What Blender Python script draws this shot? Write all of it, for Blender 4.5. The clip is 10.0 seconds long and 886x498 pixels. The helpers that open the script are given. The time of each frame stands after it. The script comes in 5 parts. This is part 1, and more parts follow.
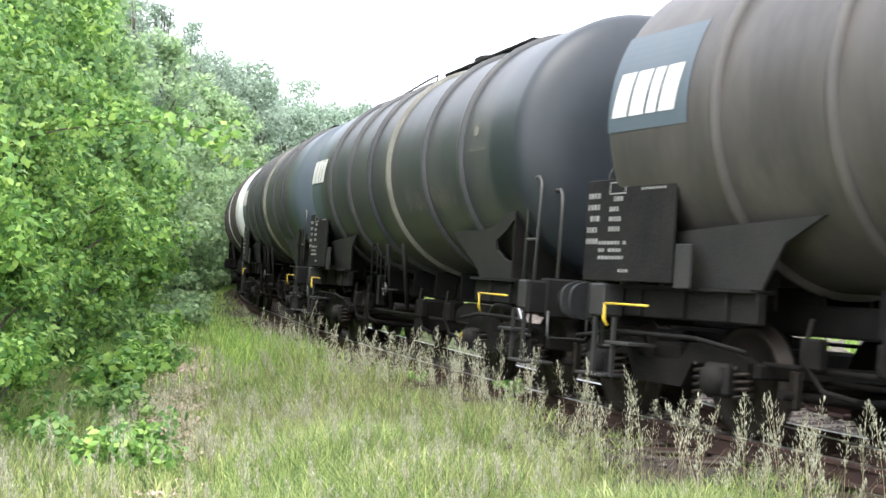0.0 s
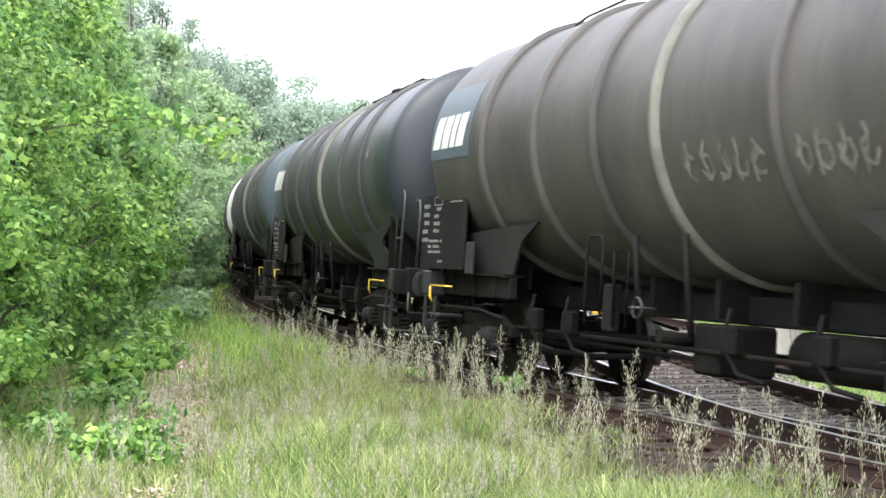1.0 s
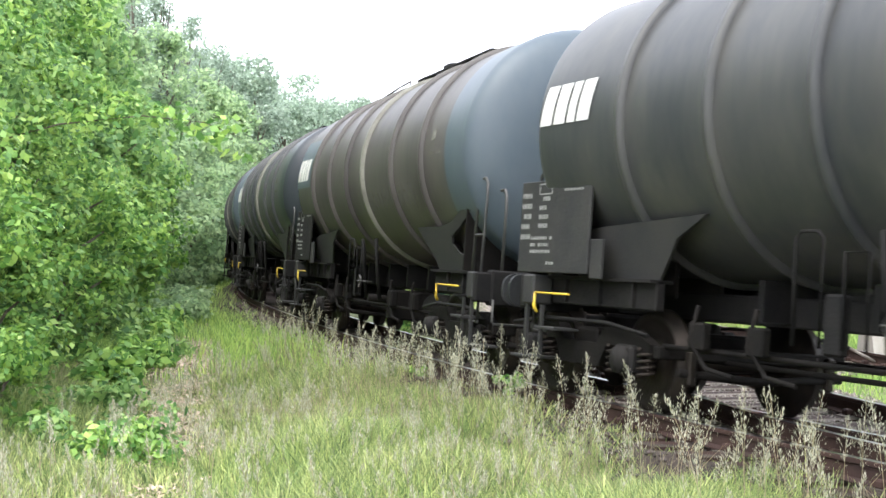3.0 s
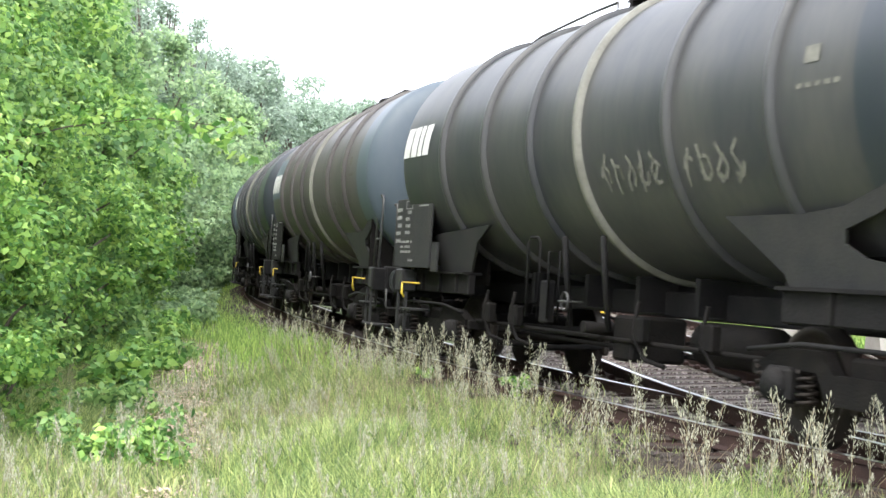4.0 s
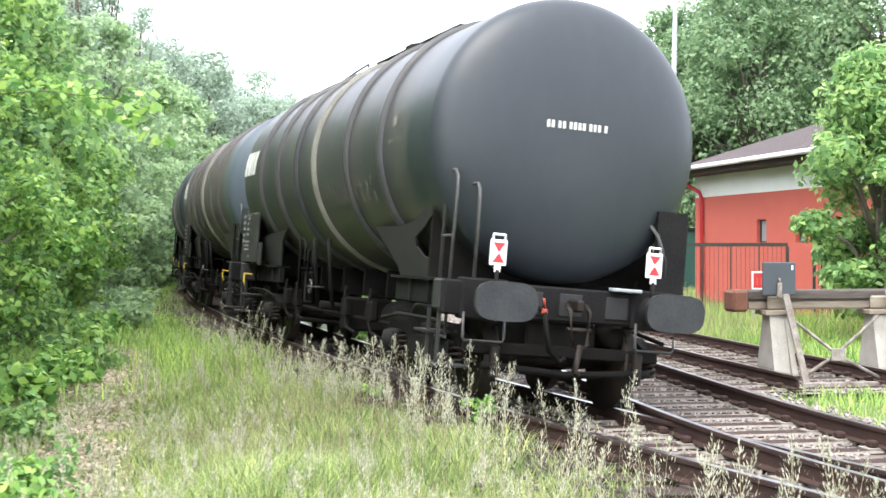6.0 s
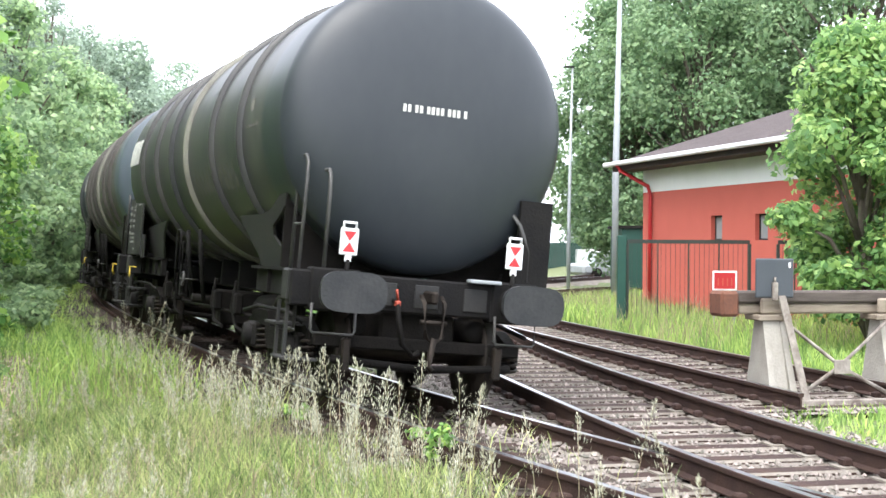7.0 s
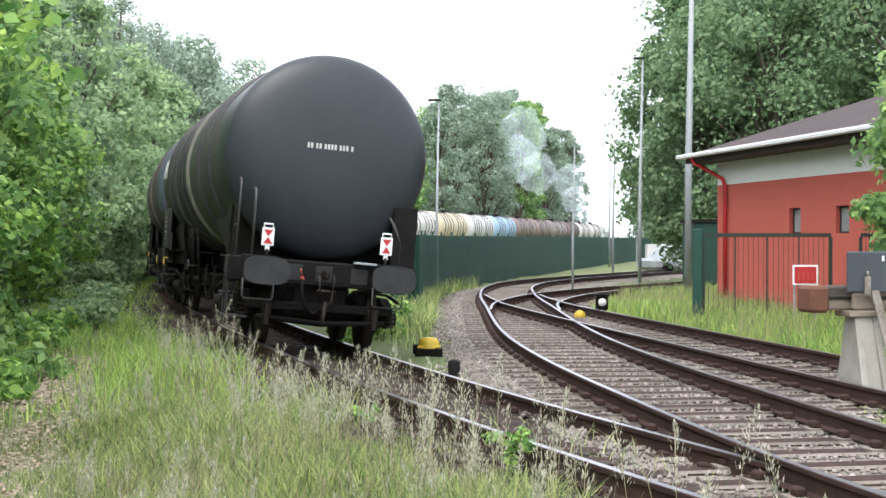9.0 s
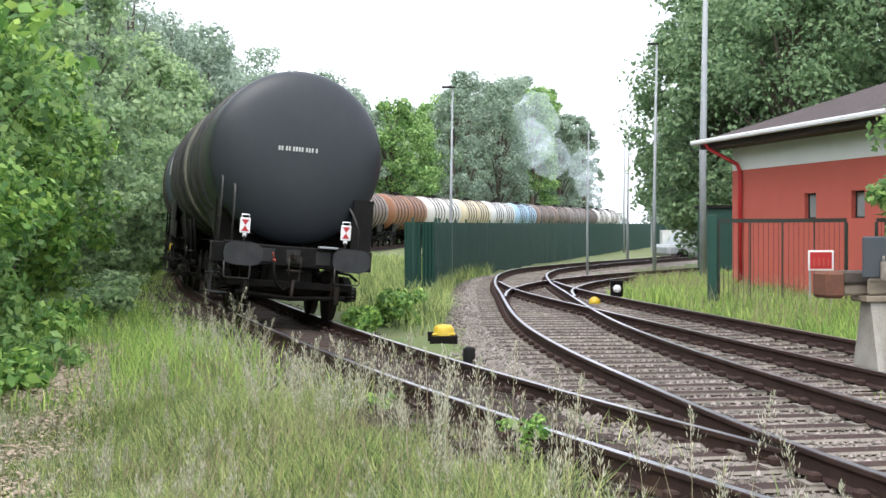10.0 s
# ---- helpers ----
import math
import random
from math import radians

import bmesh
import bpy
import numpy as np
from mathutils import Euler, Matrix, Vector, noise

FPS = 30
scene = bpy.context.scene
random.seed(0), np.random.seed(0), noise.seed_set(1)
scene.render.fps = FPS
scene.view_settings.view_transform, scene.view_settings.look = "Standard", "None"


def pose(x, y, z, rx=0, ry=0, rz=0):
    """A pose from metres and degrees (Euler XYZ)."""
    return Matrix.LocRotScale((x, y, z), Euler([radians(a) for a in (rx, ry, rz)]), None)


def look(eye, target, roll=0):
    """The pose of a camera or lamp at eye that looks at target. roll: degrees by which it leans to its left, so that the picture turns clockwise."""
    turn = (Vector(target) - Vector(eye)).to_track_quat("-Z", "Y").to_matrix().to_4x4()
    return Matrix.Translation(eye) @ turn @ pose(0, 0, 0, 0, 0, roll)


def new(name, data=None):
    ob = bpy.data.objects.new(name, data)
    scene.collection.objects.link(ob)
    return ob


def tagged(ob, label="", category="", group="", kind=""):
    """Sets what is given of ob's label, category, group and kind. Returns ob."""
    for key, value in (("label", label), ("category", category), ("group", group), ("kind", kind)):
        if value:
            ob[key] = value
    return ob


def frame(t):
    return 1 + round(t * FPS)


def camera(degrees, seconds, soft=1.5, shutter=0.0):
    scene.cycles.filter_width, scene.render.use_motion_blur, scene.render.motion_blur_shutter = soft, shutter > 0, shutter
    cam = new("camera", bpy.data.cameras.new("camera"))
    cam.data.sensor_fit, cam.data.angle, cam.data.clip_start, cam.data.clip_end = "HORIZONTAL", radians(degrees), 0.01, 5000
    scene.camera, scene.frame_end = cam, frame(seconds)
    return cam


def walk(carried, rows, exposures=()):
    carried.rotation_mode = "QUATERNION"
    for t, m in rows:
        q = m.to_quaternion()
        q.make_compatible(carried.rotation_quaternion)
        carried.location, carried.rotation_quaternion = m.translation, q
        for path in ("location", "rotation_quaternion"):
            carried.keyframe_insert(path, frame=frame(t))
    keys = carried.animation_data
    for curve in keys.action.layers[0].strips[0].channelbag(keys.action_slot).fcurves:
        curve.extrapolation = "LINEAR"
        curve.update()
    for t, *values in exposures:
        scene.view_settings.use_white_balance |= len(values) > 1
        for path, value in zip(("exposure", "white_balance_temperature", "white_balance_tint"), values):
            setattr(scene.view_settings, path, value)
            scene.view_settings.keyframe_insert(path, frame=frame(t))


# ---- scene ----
cam = camera(36.2, 10.0, shutter=0.3)

# seconds, x, y, z, heading (clockwise from +y), pitch, lean in degrees
PATH = [
    (0.0, 0.04, -1.71, 1.62, -2.15, -0.01, -0.26), (0.5, 0.04, -1.71, 1.62, -2.08, -0.10, -0.36),
    (1.0, 0.04, -1.71, 1.62, -2.09, -0.18, -0.40), (1.5, 0.04, -1.71, 1.62, -2.12, -0.22, -0.24),
    (2.0, 0.04, -1.71, 1.62, -2.20, -0.24, -0.21), (2.5, 0.04, -1.71, 1.62, -2.07, -0.26, -0.23),
    (4.0, 0.04, -1.71, 1.62, -2.40, -0.17, -0.41), (4.5, 0.04, -1.75, 1.62, -2.51, -0.09, -0.32),
    (5.0, 0.03, -1.72, 1.61, -2.03, 0.12, 0.00), (5.5, -0.03, -0.91, 1.63, -1.33, -0.03, 0.04),
    (6.0, -0.04, 0.37, 1.64, -0.39, -0.25, -0.03), (6.2, -0.05, 0.91, 1.62, 0.07, -0.35, -0.06),
    (6.8, -0.14, 2.60, 1.56, 2.20, -0.30, 0.20), (7.3, -0.25, 3.70, 1.52, 3.12, -0.10, 0.45),
    (7.5, -0.25, 3.74, 1.52, 2.76, 0.02, 0.45), (8.0, -0.25, 3.74, 1.52, 2.00, 0.09, 0.36),
    (8.5, -0.25, 3.74, 1.52, 1.21, 0.10, 0.14), (9.0, -0.25, 3.74, 1.52, -0.05, -0.43, 0.04),
    (9.5, -0.25, 3.74, 1.52, -0.42, -0.83, -0.02), (10.0, -0.25, 3.74, 1.52, -0.66, -0.97, -0.26),
]


def aim(x, y, z, heading, pitch, lean):
    a, b = radians(heading), radians(pitch)
    way = Vector((math.sin(a) * math.cos(b), math.cos(a) * math.cos(b), math.sin(b)))
    eye = Vector((x, y, z))
    return look(eye, eye + way * 10, lean)


walk(cam, [(row[0], aim(*row[1:])) for row in PATH],
     exposures=[(0.0, 1.60), (4.5, 1.72), (5.5, 1.82), (7.4, 1.62), (8.5, 1.25), (9.2, 1.0), (10.0, 0.95)])

# ---- light: a bright thin overcast ----
world = bpy.data.worlds.new("sky")
scene.world = world
world.use_nodes = True
wn = world.node_tree.nodes
sky = wn.new("ShaderNodeTexSky")
sky.sky_type, sky.sun_disc = "NISHITA", False
sky.sun_elevation, sky.sun_rotation = radians(62), radians(212)
sky.air_density, sky.dust_density, sky.ozone_density = 1.0, 6.0, 1.0
grey = wn.new("ShaderNodeHueSaturation")
grey.inputs["Saturation"].default_value = 0.34
world.node_tree.links.new(sky.outputs[0], grey.inputs["Color"])
veil = wn.new("ShaderNodeMix")
veil.data_type = "RGBA"
veil.inputs["Factor"].default_value = 0.65
veil.inputs["B"].default_value = (8.4, 8.9, 10.1, 1)
world.node_tree.links.new(grey.outputs[0], veil.inputs["A"])
world.node_tree.links.new(veil.outputs["Result"], wn["Background"].inputs[0])
wn["Background"].inputs[1].default_value = 0.15
sun = new("sun", bpy.data.lights.new("sun", "SUN"))
sun.data.energy, sun.data.angle, sun.data.color = 0.8, radians(40), (1.0, 0.97, 0.93)
SUN_FROM = Vector((math.sin(radians(212)) * math.cos(radians(62)), math.cos(radians(212)) * math.cos(radians(62)), math.sin(radians(62))))
sun.matrix_basis = look(SUN_FROM * 50, (0, 0, 0))

rng = np.random.default_rng(7)


# ---- materials ----
def material(name, base, rough=0.7, metal=0.0, other=None, scale=8.0, fine=60.0, amount=0.5, bump=0.15, stretch=(1, 1, 1), vary=0.0, island=False, through_light=0.0, shine=0.5):
    """A node material: two colours mixed by noise at two scales, with relief."""
    m = bpy.data.materials.new(name)
    m.use_nodes = True
    t, n, l = m.node_tree, m.node_tree.nodes, m.node_tree.links
    b = n["Principled BSDF"]
    other = other or tuple(c * 0.6 for c in base)
    co = n.new("ShaderNodeTexCoord")
    mp = n.new("ShaderNodeMapping")
    mp.inputs["Scale"].default_value = stretch
    l.new(co.outputs["Object"], mp.inputs["Vector"])
    big, small = n.new("ShaderNodeTexNoise"), n.new("ShaderNodeTexNoise")
    big.inputs["Scale"].default_value, small.inputs["Scale"].default_value = scale, fine
    big.inputs["Detail"].default_value, small.inputs["Detail"].default_value = 4, 3
    for q in (big, small):
        l.new(mp.outputs[0], q.inputs["Vector"])
    add = n.new("ShaderNodeMath")
    add.operation = "MULTIPLY_ADD"
    add.inputs[1].default_value = 0.4
    l.new(small.outputs["Fac"], add.inputs[0])
    l.new(big.outputs["Fac"], add.inputs[2])
    ramp = n.new("ShaderNodeMapRange")
    ramp.inputs["From Min"].default_value, ramp.inputs["From Max"].default_value = 0.45, 0.95
    ramp.inputs["To Max"].default_value = amount
    l.new(add.outputs[0], ramp.inputs["Value"])
    mix = n.new("ShaderNodeMix")
    mix.data_type = "RGBA"
    mix.inputs["A"].default_value, mix.inputs["B"].default_value = (*base, 1), (*other, 1)
    l.new(ramp.outputs[0], mix.inputs["Factor"])
    colour = mix.outputs["Result"]
    if vary:
        hs = n.new("ShaderNodeHueSaturation")
        src = n.new("ShaderNodeNewGeometry").outputs["Random Per Island"] if island else n.new("ShaderNodeObjectInfo").outputs["Random"]
        mr = n.new("ShaderNodeMapRange")
        mr.inputs["To Min"].default_value, mr.inputs["To Max"].default_value = 1 - vary, 1 + vary
        l.new(src, mr.inputs["Value"])
        l.new(mr.outputs[0], hs.inputs["Value"])
        if island:
            hr = n.new("ShaderNodeMapRange")
            hr.inputs["To Min"].default_value, hr.inputs["To Max"].default_value = 0.5 + vary * 0.06, 0.5 - vary * 0.06
            l.new(src, hr.inputs["Value"])
            l.new(hr.outputs[0], hs.inputs["Hue"])
        l.new(colour, hs.inputs["Color"])
        colour = hs.outputs[0]
    l.new(colour, b.inputs["Base Color"])
    b.inputs["Specular IOR Level"].default_value = shine
    b.inputs["Roughness"].default_value, b.inputs["Metallic"].default_value = rough, metal
    if bump:
        bp = n.new("ShaderNodeBump")
        bp.inputs["Strength"].default_value, bp.inputs["Distance"].default_value = bump, 0.02
        l.new(small.outputs["Fac"], bp.inputs["Height"])
        l.new(bp.outputs[0], b.inputs["Normal"])
    if through_light:
        tr = n.new("ShaderNodeBsdfTranslucent")
        ms = n.new("ShaderNodeMixShader")
        ms.inputs[0].default_value = through_light
        l.new(colour, tr.inputs["Color"])
        l.new(b.outputs[0], ms.inputs[1])
        l.new(tr.outputs[0], ms.inputs[2])
        l.new(ms.outputs[0], n["Material Output"].inputs["Surface"])
    return m


def leaf_material(name, base, other, vary=0.4, through_light=0.5):
    return material(name, base, 0.5, 0, other, 0.8, 6, 0.8, 0, vary=vary, island=True, through_light=through_light, shine=0.3)


M = {
    "soil": material("soil", (0.16, 0.12, 0.08), 0.95, 0, (0.27, 0.22, 0.15), 1.5, 40, 0.9, 0.6),
    "turf": material("turf", (0.085, 0.135, 0.034), 0.95, 0, (0.16, 0.155, 0.075), 0.7, 30, 0.9, 0.6),
    "ballast": material("ballast", (0.13, 0.105, 0.088), 0.95, 0, (0.30, 0.27, 0.235), 2.5, 38, 1.0, 0.9, shine=0.15),
    # main track's bed and stones: dark soil, with the train's shade in the colour
    "ballast_shaded": material("ballast_shaded", (0.036, 0.027, 0.023), 0.95, 0, (0.075, 0.062, 0.052), 2.5, 45, 0.9, 0.9, shine=0.15),
    "stone_shaded": material("stone_shaded", (0.055, 0.043, 0.037), 0.9, 0, (0.11, 0.095, 0.083), 3, 50, 0.8, 0.3, vary=0.4, island=True),
    "stone": material("stone", (0.17, 0.145, 0.125), 0.9, 0, (0.33, 0.30, 0.265), 3, 50, 0.8, 0.3, vary=0.5, island=True),
    "rail_side": material("rail_rust", (0.040, 0.026, 0.024), 0.8, 0.2, (0.075, 0.045, 0.034), 4, 60, 0.8, 0.3, shine=0.15),
    "rail_head": material("rail_head", (0.36, 0.36, 0.40), 0.28, 1.0, (0.24, 0.23, 0.25), 5, 90, 0.5, 0.05),
    "sleeper": material("sleeper", (0.16, 0.14, 0.118), 0.92, 0, (0.26, 0.235, 0.20), 3, 50, 0.9, 0.5, (1, 6, 6), vary=0.3, shine=0.15),
    # sleeper copy darkened for the shade under the train
    "sleeper_shaded": material("sleeper_shaded", (0.055, 0.045, 0.038), 0.92, 0, (0.10, 0.085, 0.07), 3, 50, 0.9, 0.5, (1, 6, 6), vary=0.25, shine=0.15),
    "tank_green": material("tank_grime", (0.027, 0.029, 0.033), 0.44, 0.0, (0.062, 0.060, 0.055), 1.1, 7, 1.0, 0.05, (1.6, 1.6, 0.35), shine=0.42),
    "tank_brown": material("tank_brown", (0.042, 0.037, 0.036), 0.48, 0.0, (0.086, 0.077, 0.069), 1.1, 7, 1.0, 0.05, (1.6, 1.6, 0.35), shine=0.42),
    "tank_grey": material("tank_grey", (0.031, 0.034, 0.040), 0.44, 0.0, (0.066, 0.066, 0.063), 1.1, 7, 1.0, 0.05, (1.6, 1.6, 0.35), shine=0.42),
    "tank_end": material("tank_end", (0.021, 0.026, 0.032), 0.40, 0.0, (0.035, 0.040, 0.045), 0.9, 8, 0.7, 0.03, (1, 1, 0.6), shine=0.42),
    "tank_blue": material("tank_blue_grey", (0.060, 0.082, 0.102), 0.45, 0.0, (0.10, 0.115, 0.126), 0.8, 8, 0.6, 0.03, (1, 1, 0.5), shine=0.38),
    "frame": material("underframe", (0.0065, 0.0065, 0.007), 0.75, 0.1, (0.020, 0.018, 0.016), 3, 40, 0.8, 0.3, shine=0.15),
    "frame_grey": material("frame_grey", (0.024, 0.025, 0.0255), 0.62, 0.1, (0.046, 0.043, 0.039), 3, 40, 0.7, 0.2, shine=0.2),
    "black": material("running_gear", (0.005, 0.0048, 0.0045), 0.8, 0.2, (0.015, 0.0125, 0.0105), 5, 50, 0.8, 0.4, shine=0.15),
    "wheel": material("wheel_steel", (0.018, 0.016, 0.014), 0.55, 0.6, (0.045, 0.035, 0.028), 5, 50, 0.7, 0.2, shine=0.15),
    "buffer": material("buffer_face", (0.022, 0.024, 0.026), 0.5, 0.3, (0.05, 0.05, 0.05), 5, 30, 0.8, 0.2, shine=0.38),
    "white_paint": material("white_paint", (0.62, 0.62, 0.59), 0.6, 0, (0.40, 0.39, 0.34), 5, 30, 0.6, 0.05),
    "band": material("cream_band", (0.20, 0.195, 0.16), 0.6, 0, (0.085, 0.08, 0.065), 4, 25, 0.8, 0.05),
    "graffiti": material("faded_spray", (0.17, 0.165, 0.135), 0.8, 0, (0.07, 0.067, 0.055), 8, 40, 0.9, 0.05),
    "yellow": material("yellow_paint", (0.62, 0.44, 0.03), 0.5, 0, (0.40, 0.26, 0.04), 8, 40, 0.6, 0.05),
    "red": material("red_paint", (0.50, 0.025, 0.03), 0.5, 0, (0.36, 0.02, 0.025), 8, 40, 0.5, 0.05),
    "cock": material("cock_paint", (0.42, 0.07, 0.035), 0.55, 0, (0.22, 0.04, 0.03), 12, 50, 0.8, 0.05),
    "weathered": material("weathered_white", (0.33, 0.30, 0.26), 0.85, 0, (0.11, 0.085, 0.07), 7, 35, 1.0, 0.2),
    "dark_timber": material("dark_timber", (0.055, 0.042, 0.036), 0.9, 0, (0.12, 0.10, 0.085), 4, 40, 0.8, 0.4, (1, 8, 8)),
    "block_rust": material("block_rust", (0.17, 0.065, 0.035), 0.9, 0, (0.07, 0.035, 0.025), 5, 40, 0.8, 0.3),
    "slate": material("slate_board", (0.042, 0.050, 0.060), 0.6, 0, (0.06, 0.068, 0.078), 3, 40, 0.7, 0.08),
    "lamp_white": material("lamp_white", (0.82, 0.82, 0.82), 0.45, 0, (0.7, 0.7, 0.7), 8, 40, 0.3, 0.02),
    "steel": material("galvanised", (0.33, 0.35, 0.36), 0.55, 0.15, (0.24, 0.26, 0.27), 4, 30, 0.6, 0.1),
    "tube": material("handrail", (0.05, 0.05, 0.048), 0.5, 0.3, (0.10, 0.095, 0.09), 8, 40, 0.7, 0.05),
    "fence": material("green_fence", (0.008, 0.05, 0.036), 0.55, 0.1, (0.014, 0.07, 0.05), 3, 20, 0.6, 0.05, vary=0.12),
    "gate": material("dark_gate", (0.02, 0.035, 0.03), 0.6, 0.2, (0.07, 0.05, 0.04), 5, 30, 0.5, 0.1),
    "render_red": material("red_render", (0.50, 0.105, 0.075), 0.85, 0, (0.42, 0.088, 0.062), 1.2, 40, 0.6, 0.2),
    "render_white": material("white_render", (0.78, 0.78, 0.75), 0.85, 0, (0.66, 0.66, 0.63), 1.5, 40, 0.5, 0.2),
    "roofing": material("roofing", (0.045, 0.032, 0.032), 0.9, 0, (0.075, 0.055, 0.052), 2, 50, 0.8, 0.5),
    "gutter": material("gutter", (0.70, 0.70, 0.70), 0.5, 0.1, (0.5, 0.5, 0.5), 4, 30, 0.5, 0.05),
    # pale base colour stands in for a bright reflection in the panes
    "glass": material("window_glass", (0.24, 0.27, 0.28), 0.08, 0.0, (0.34, 0.36, 0.35), 2, 8, 0.6, 0.0),
    "concrete": material("concrete", (0.36, 0.34, 0.30), 0.9, 0, (0.22, 0.20, 0.17), 4, 40, 0.7, 0.4),
    "old_wood": material("old_wood", (0.20, 0.16, 0.12), 0.9, 0, (0.32, 0.27, 0.21), 4, 40, 0.8, 0.4, (1, 8, 8)),
    "bark": material("bark", (0.10, 0.08, 0.06), 0.95, 0, (0.19, 0.16, 0.13), 6, 40, 0.8, 0.8, (3, 3, 0.6)),
    "leaf_bright": leaf_material("leaf_bright", (0.165, 0.335, 0.065), (0.34, 0.52, 0.165), 0.6, 0.4),
    "leaf_mid": leaf_material("leaf_mid", (0.185, 0.345, 0.11), (0.33, 0.48, 0.19), 0.55),
    "leaf_dark": leaf_material("leaf_dark", (0.075, 0.165, 0.055), (0.12, 0.22, 0.08)),
    # distant leaves: air haze mixed into the colour, greyer and paler
    "leaf_far_haze": leaf_material("leaf_far_haze", (0.27, 0.36, 0.26), (0.38, 0.46, 0.37), 0.4),
    "leaf_dull": leaf_material("leaf_dull", (0.19, 0.30, 0.15), (0.275, 0.39, 0.22)),
    "stencil": material("stencil_paint", (0.25, 0.25, 0.235), 0.7, 0, (0.13, 0.13, 0.12), 9, 50, 0.8, 0.05),
    # far hedge leaves, lightened in colour to stand for haze
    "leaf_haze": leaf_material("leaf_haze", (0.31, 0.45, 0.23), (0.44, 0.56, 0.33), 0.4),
    "leaf_rust": leaf_material("leaf_rust", (0.33, 0.33, 0.26), (0.42, 0.42, 0.36)),
    "grass": leaf_material("grass_blades", (0.225, 0.33, 0.10), (0.41, 0.46, 0.21), 0.7, 0.35),
    "grass_lush": leaf_material("grass_lush", (0.27, 0.43, 0.10), (0.42, 0.55, 0.19), 0.5, 0.45),
    "grass_dry": leaf_material("grass_dry", (0.30, 0.26, 0.15), (0.42, 0.37, 0.25)),
    "panicle": leaf_material("grass_panicle", (0.42, 0.415, 0.30), (0.60, 0.59, 0.46)),
    "litter": material("leaf_litter", (0.32, 0.24, 0.16), 0.95, 0, (0.50, 0.42, 0.33), 5, 40, 0.8, 0.2, vary=0.4, island=True),
}


# ---- mesh helpers ----
def mesh_of(name, verts, faces, mat, smooth=False):
    me = bpy.data.meshes.new(name)
    me.from_pydata([tuple(v) for v in verts], [], [tuple(f) for f in faces])
    for mm in (mat if isinstance(mat, (list, tuple)) else [mat]):
        me.materials.append(mm)
    if smooth:
        me.shade_smooth()
    me.update()
    return me


def quads_mesh(name, v, mat):
    """v: n x 4 x 3 array of separate quads."""
    n = len(v)
    me = bpy.data.meshes.new(name)
    me.vertices.add(n * 4)
    me.vertices.foreach_set("co", np.ascontiguousarray(v, dtype=np.float32).ravel())
    me.loops.add(n * 4)
    me.loops.foreach_set("vertex_index", np.arange(n * 4, dtype=np.int32))
    me.polygons.add(n)
    me.polygons.foreach_set("loop_start", np.arange(0, n * 4, 4, dtype=np.int32))
    me.materials.append(mat)
    me.update(calc_edges=True)
    return me


def part(name, bm, mat, parent, label=""):
    me = bpy.data.meshes.new(name)
    bm.to_mesh(me)
    bm.free()
    me.materials.append(mat)
    ob = new(name, me)
    ob.parent = parent
    return tagged(ob, label)


def part_of(name, me, parent, label=""):
    ob = new(name, me)
    ob.parent = parent
    return tagged(ob, label)


def box(bm, x0, x1, y0, y1, z0, z1, bevel=0.0, m=None):
    r = bmesh.ops.create_cube(bm, size=1)["verts"]
    bmesh.ops.scale(bm, vec=(x1 - x0, y1 - y0, z1 - z0), verts=r)
    bmesh.ops.translate(bm, vec=((x0 + x1) / 2, (y0 + y1) / 2, (z0 + z1) / 2), verts=r)
    if bevel:
        es = list({e for v in r for e in v.link_edges})
        r = bmesh.ops.bevel(bm, geom=es, offset=bevel, segments=1, affect="EDGES")["verts"]
    if m is not None:
        bmesh.ops.transform(bm, matrix=m, verts=list(r))
    return bm


def tube(bm, pts, radius, seg=6):
    """A round bar along points."""
    pts = [Vector(p) for p in pts]
    rings = []
    for i, p in enumerate(pts):
        a = pts[max(i - 1, 0)]
        b = pts[min(i + 1, len(pts) - 1)]
        d = (b - a).normalized()
        q = d.to_track_quat("Z", "Y").to_matrix()
        rr = radius[i] if isinstance(radius, (list, tuple)) else radius
        rings.append([bm.verts.new(p + q @ Vector((math.cos(k * math.tau / seg) * rr, math.sin(k * math.tau / seg) * rr, 0))) for k in range(seg)])
    for r0, r1 in zip(rings, rings[1:]):
        q = min(range(seg), key=lambda k: (r1[k].co - r0[0].co).length)
        for k in range(seg):
            bm.faces.new((r0[k], r0[(k + 1) % seg], r1[(k + 1 + q) % seg], r1[(k + q) % seg])).smooth = True
    bm.faces.new(rings[0][::-1])
    bm.faces.new(rings[-1])
    return bm


def lathe(bm, prof, axis="x", seg=48, centre=(0, 0, 0), smooth=True):
    """Turns (along, radius) pairs round an axis."""
    c = Vector(centre)
    rings = []
    for a, r in prof:
        ring = []
        for k in range(seg if r > 1e-5 else 1):
            u, v = r * math.cos(k * math.tau / seg), r * math.sin(k * math.tau / seg)
            co = {"x": (a, u, v), "y": (v, a, u), "z": (u, v, a)}[axis]
            ring.append(bm.verts.new(c + Vector(co)))
        rings.append(ring)
    for r0, r1 in zip(rings, rings[1:]):
        for k in range(seg):
            q = (k + 1) % seg
            if len(r0) == 1 and len(r1) > 1:
                f = (r0[0], r1[q], r1[k])
            elif len(r1) == 1 and len(r0) > 1:
                f = (r0[k], r0[q], r1[0])
            elif len(r0) > 1:
                f = (r0[k], r0[q], r1[q], r1[k])
            else:
                continue
            bm.faces.new(f).smooth = smooth
    return bm


def B():
    return bmesh.new()


# ---- the line of the tracks ----
STEP = 0.25


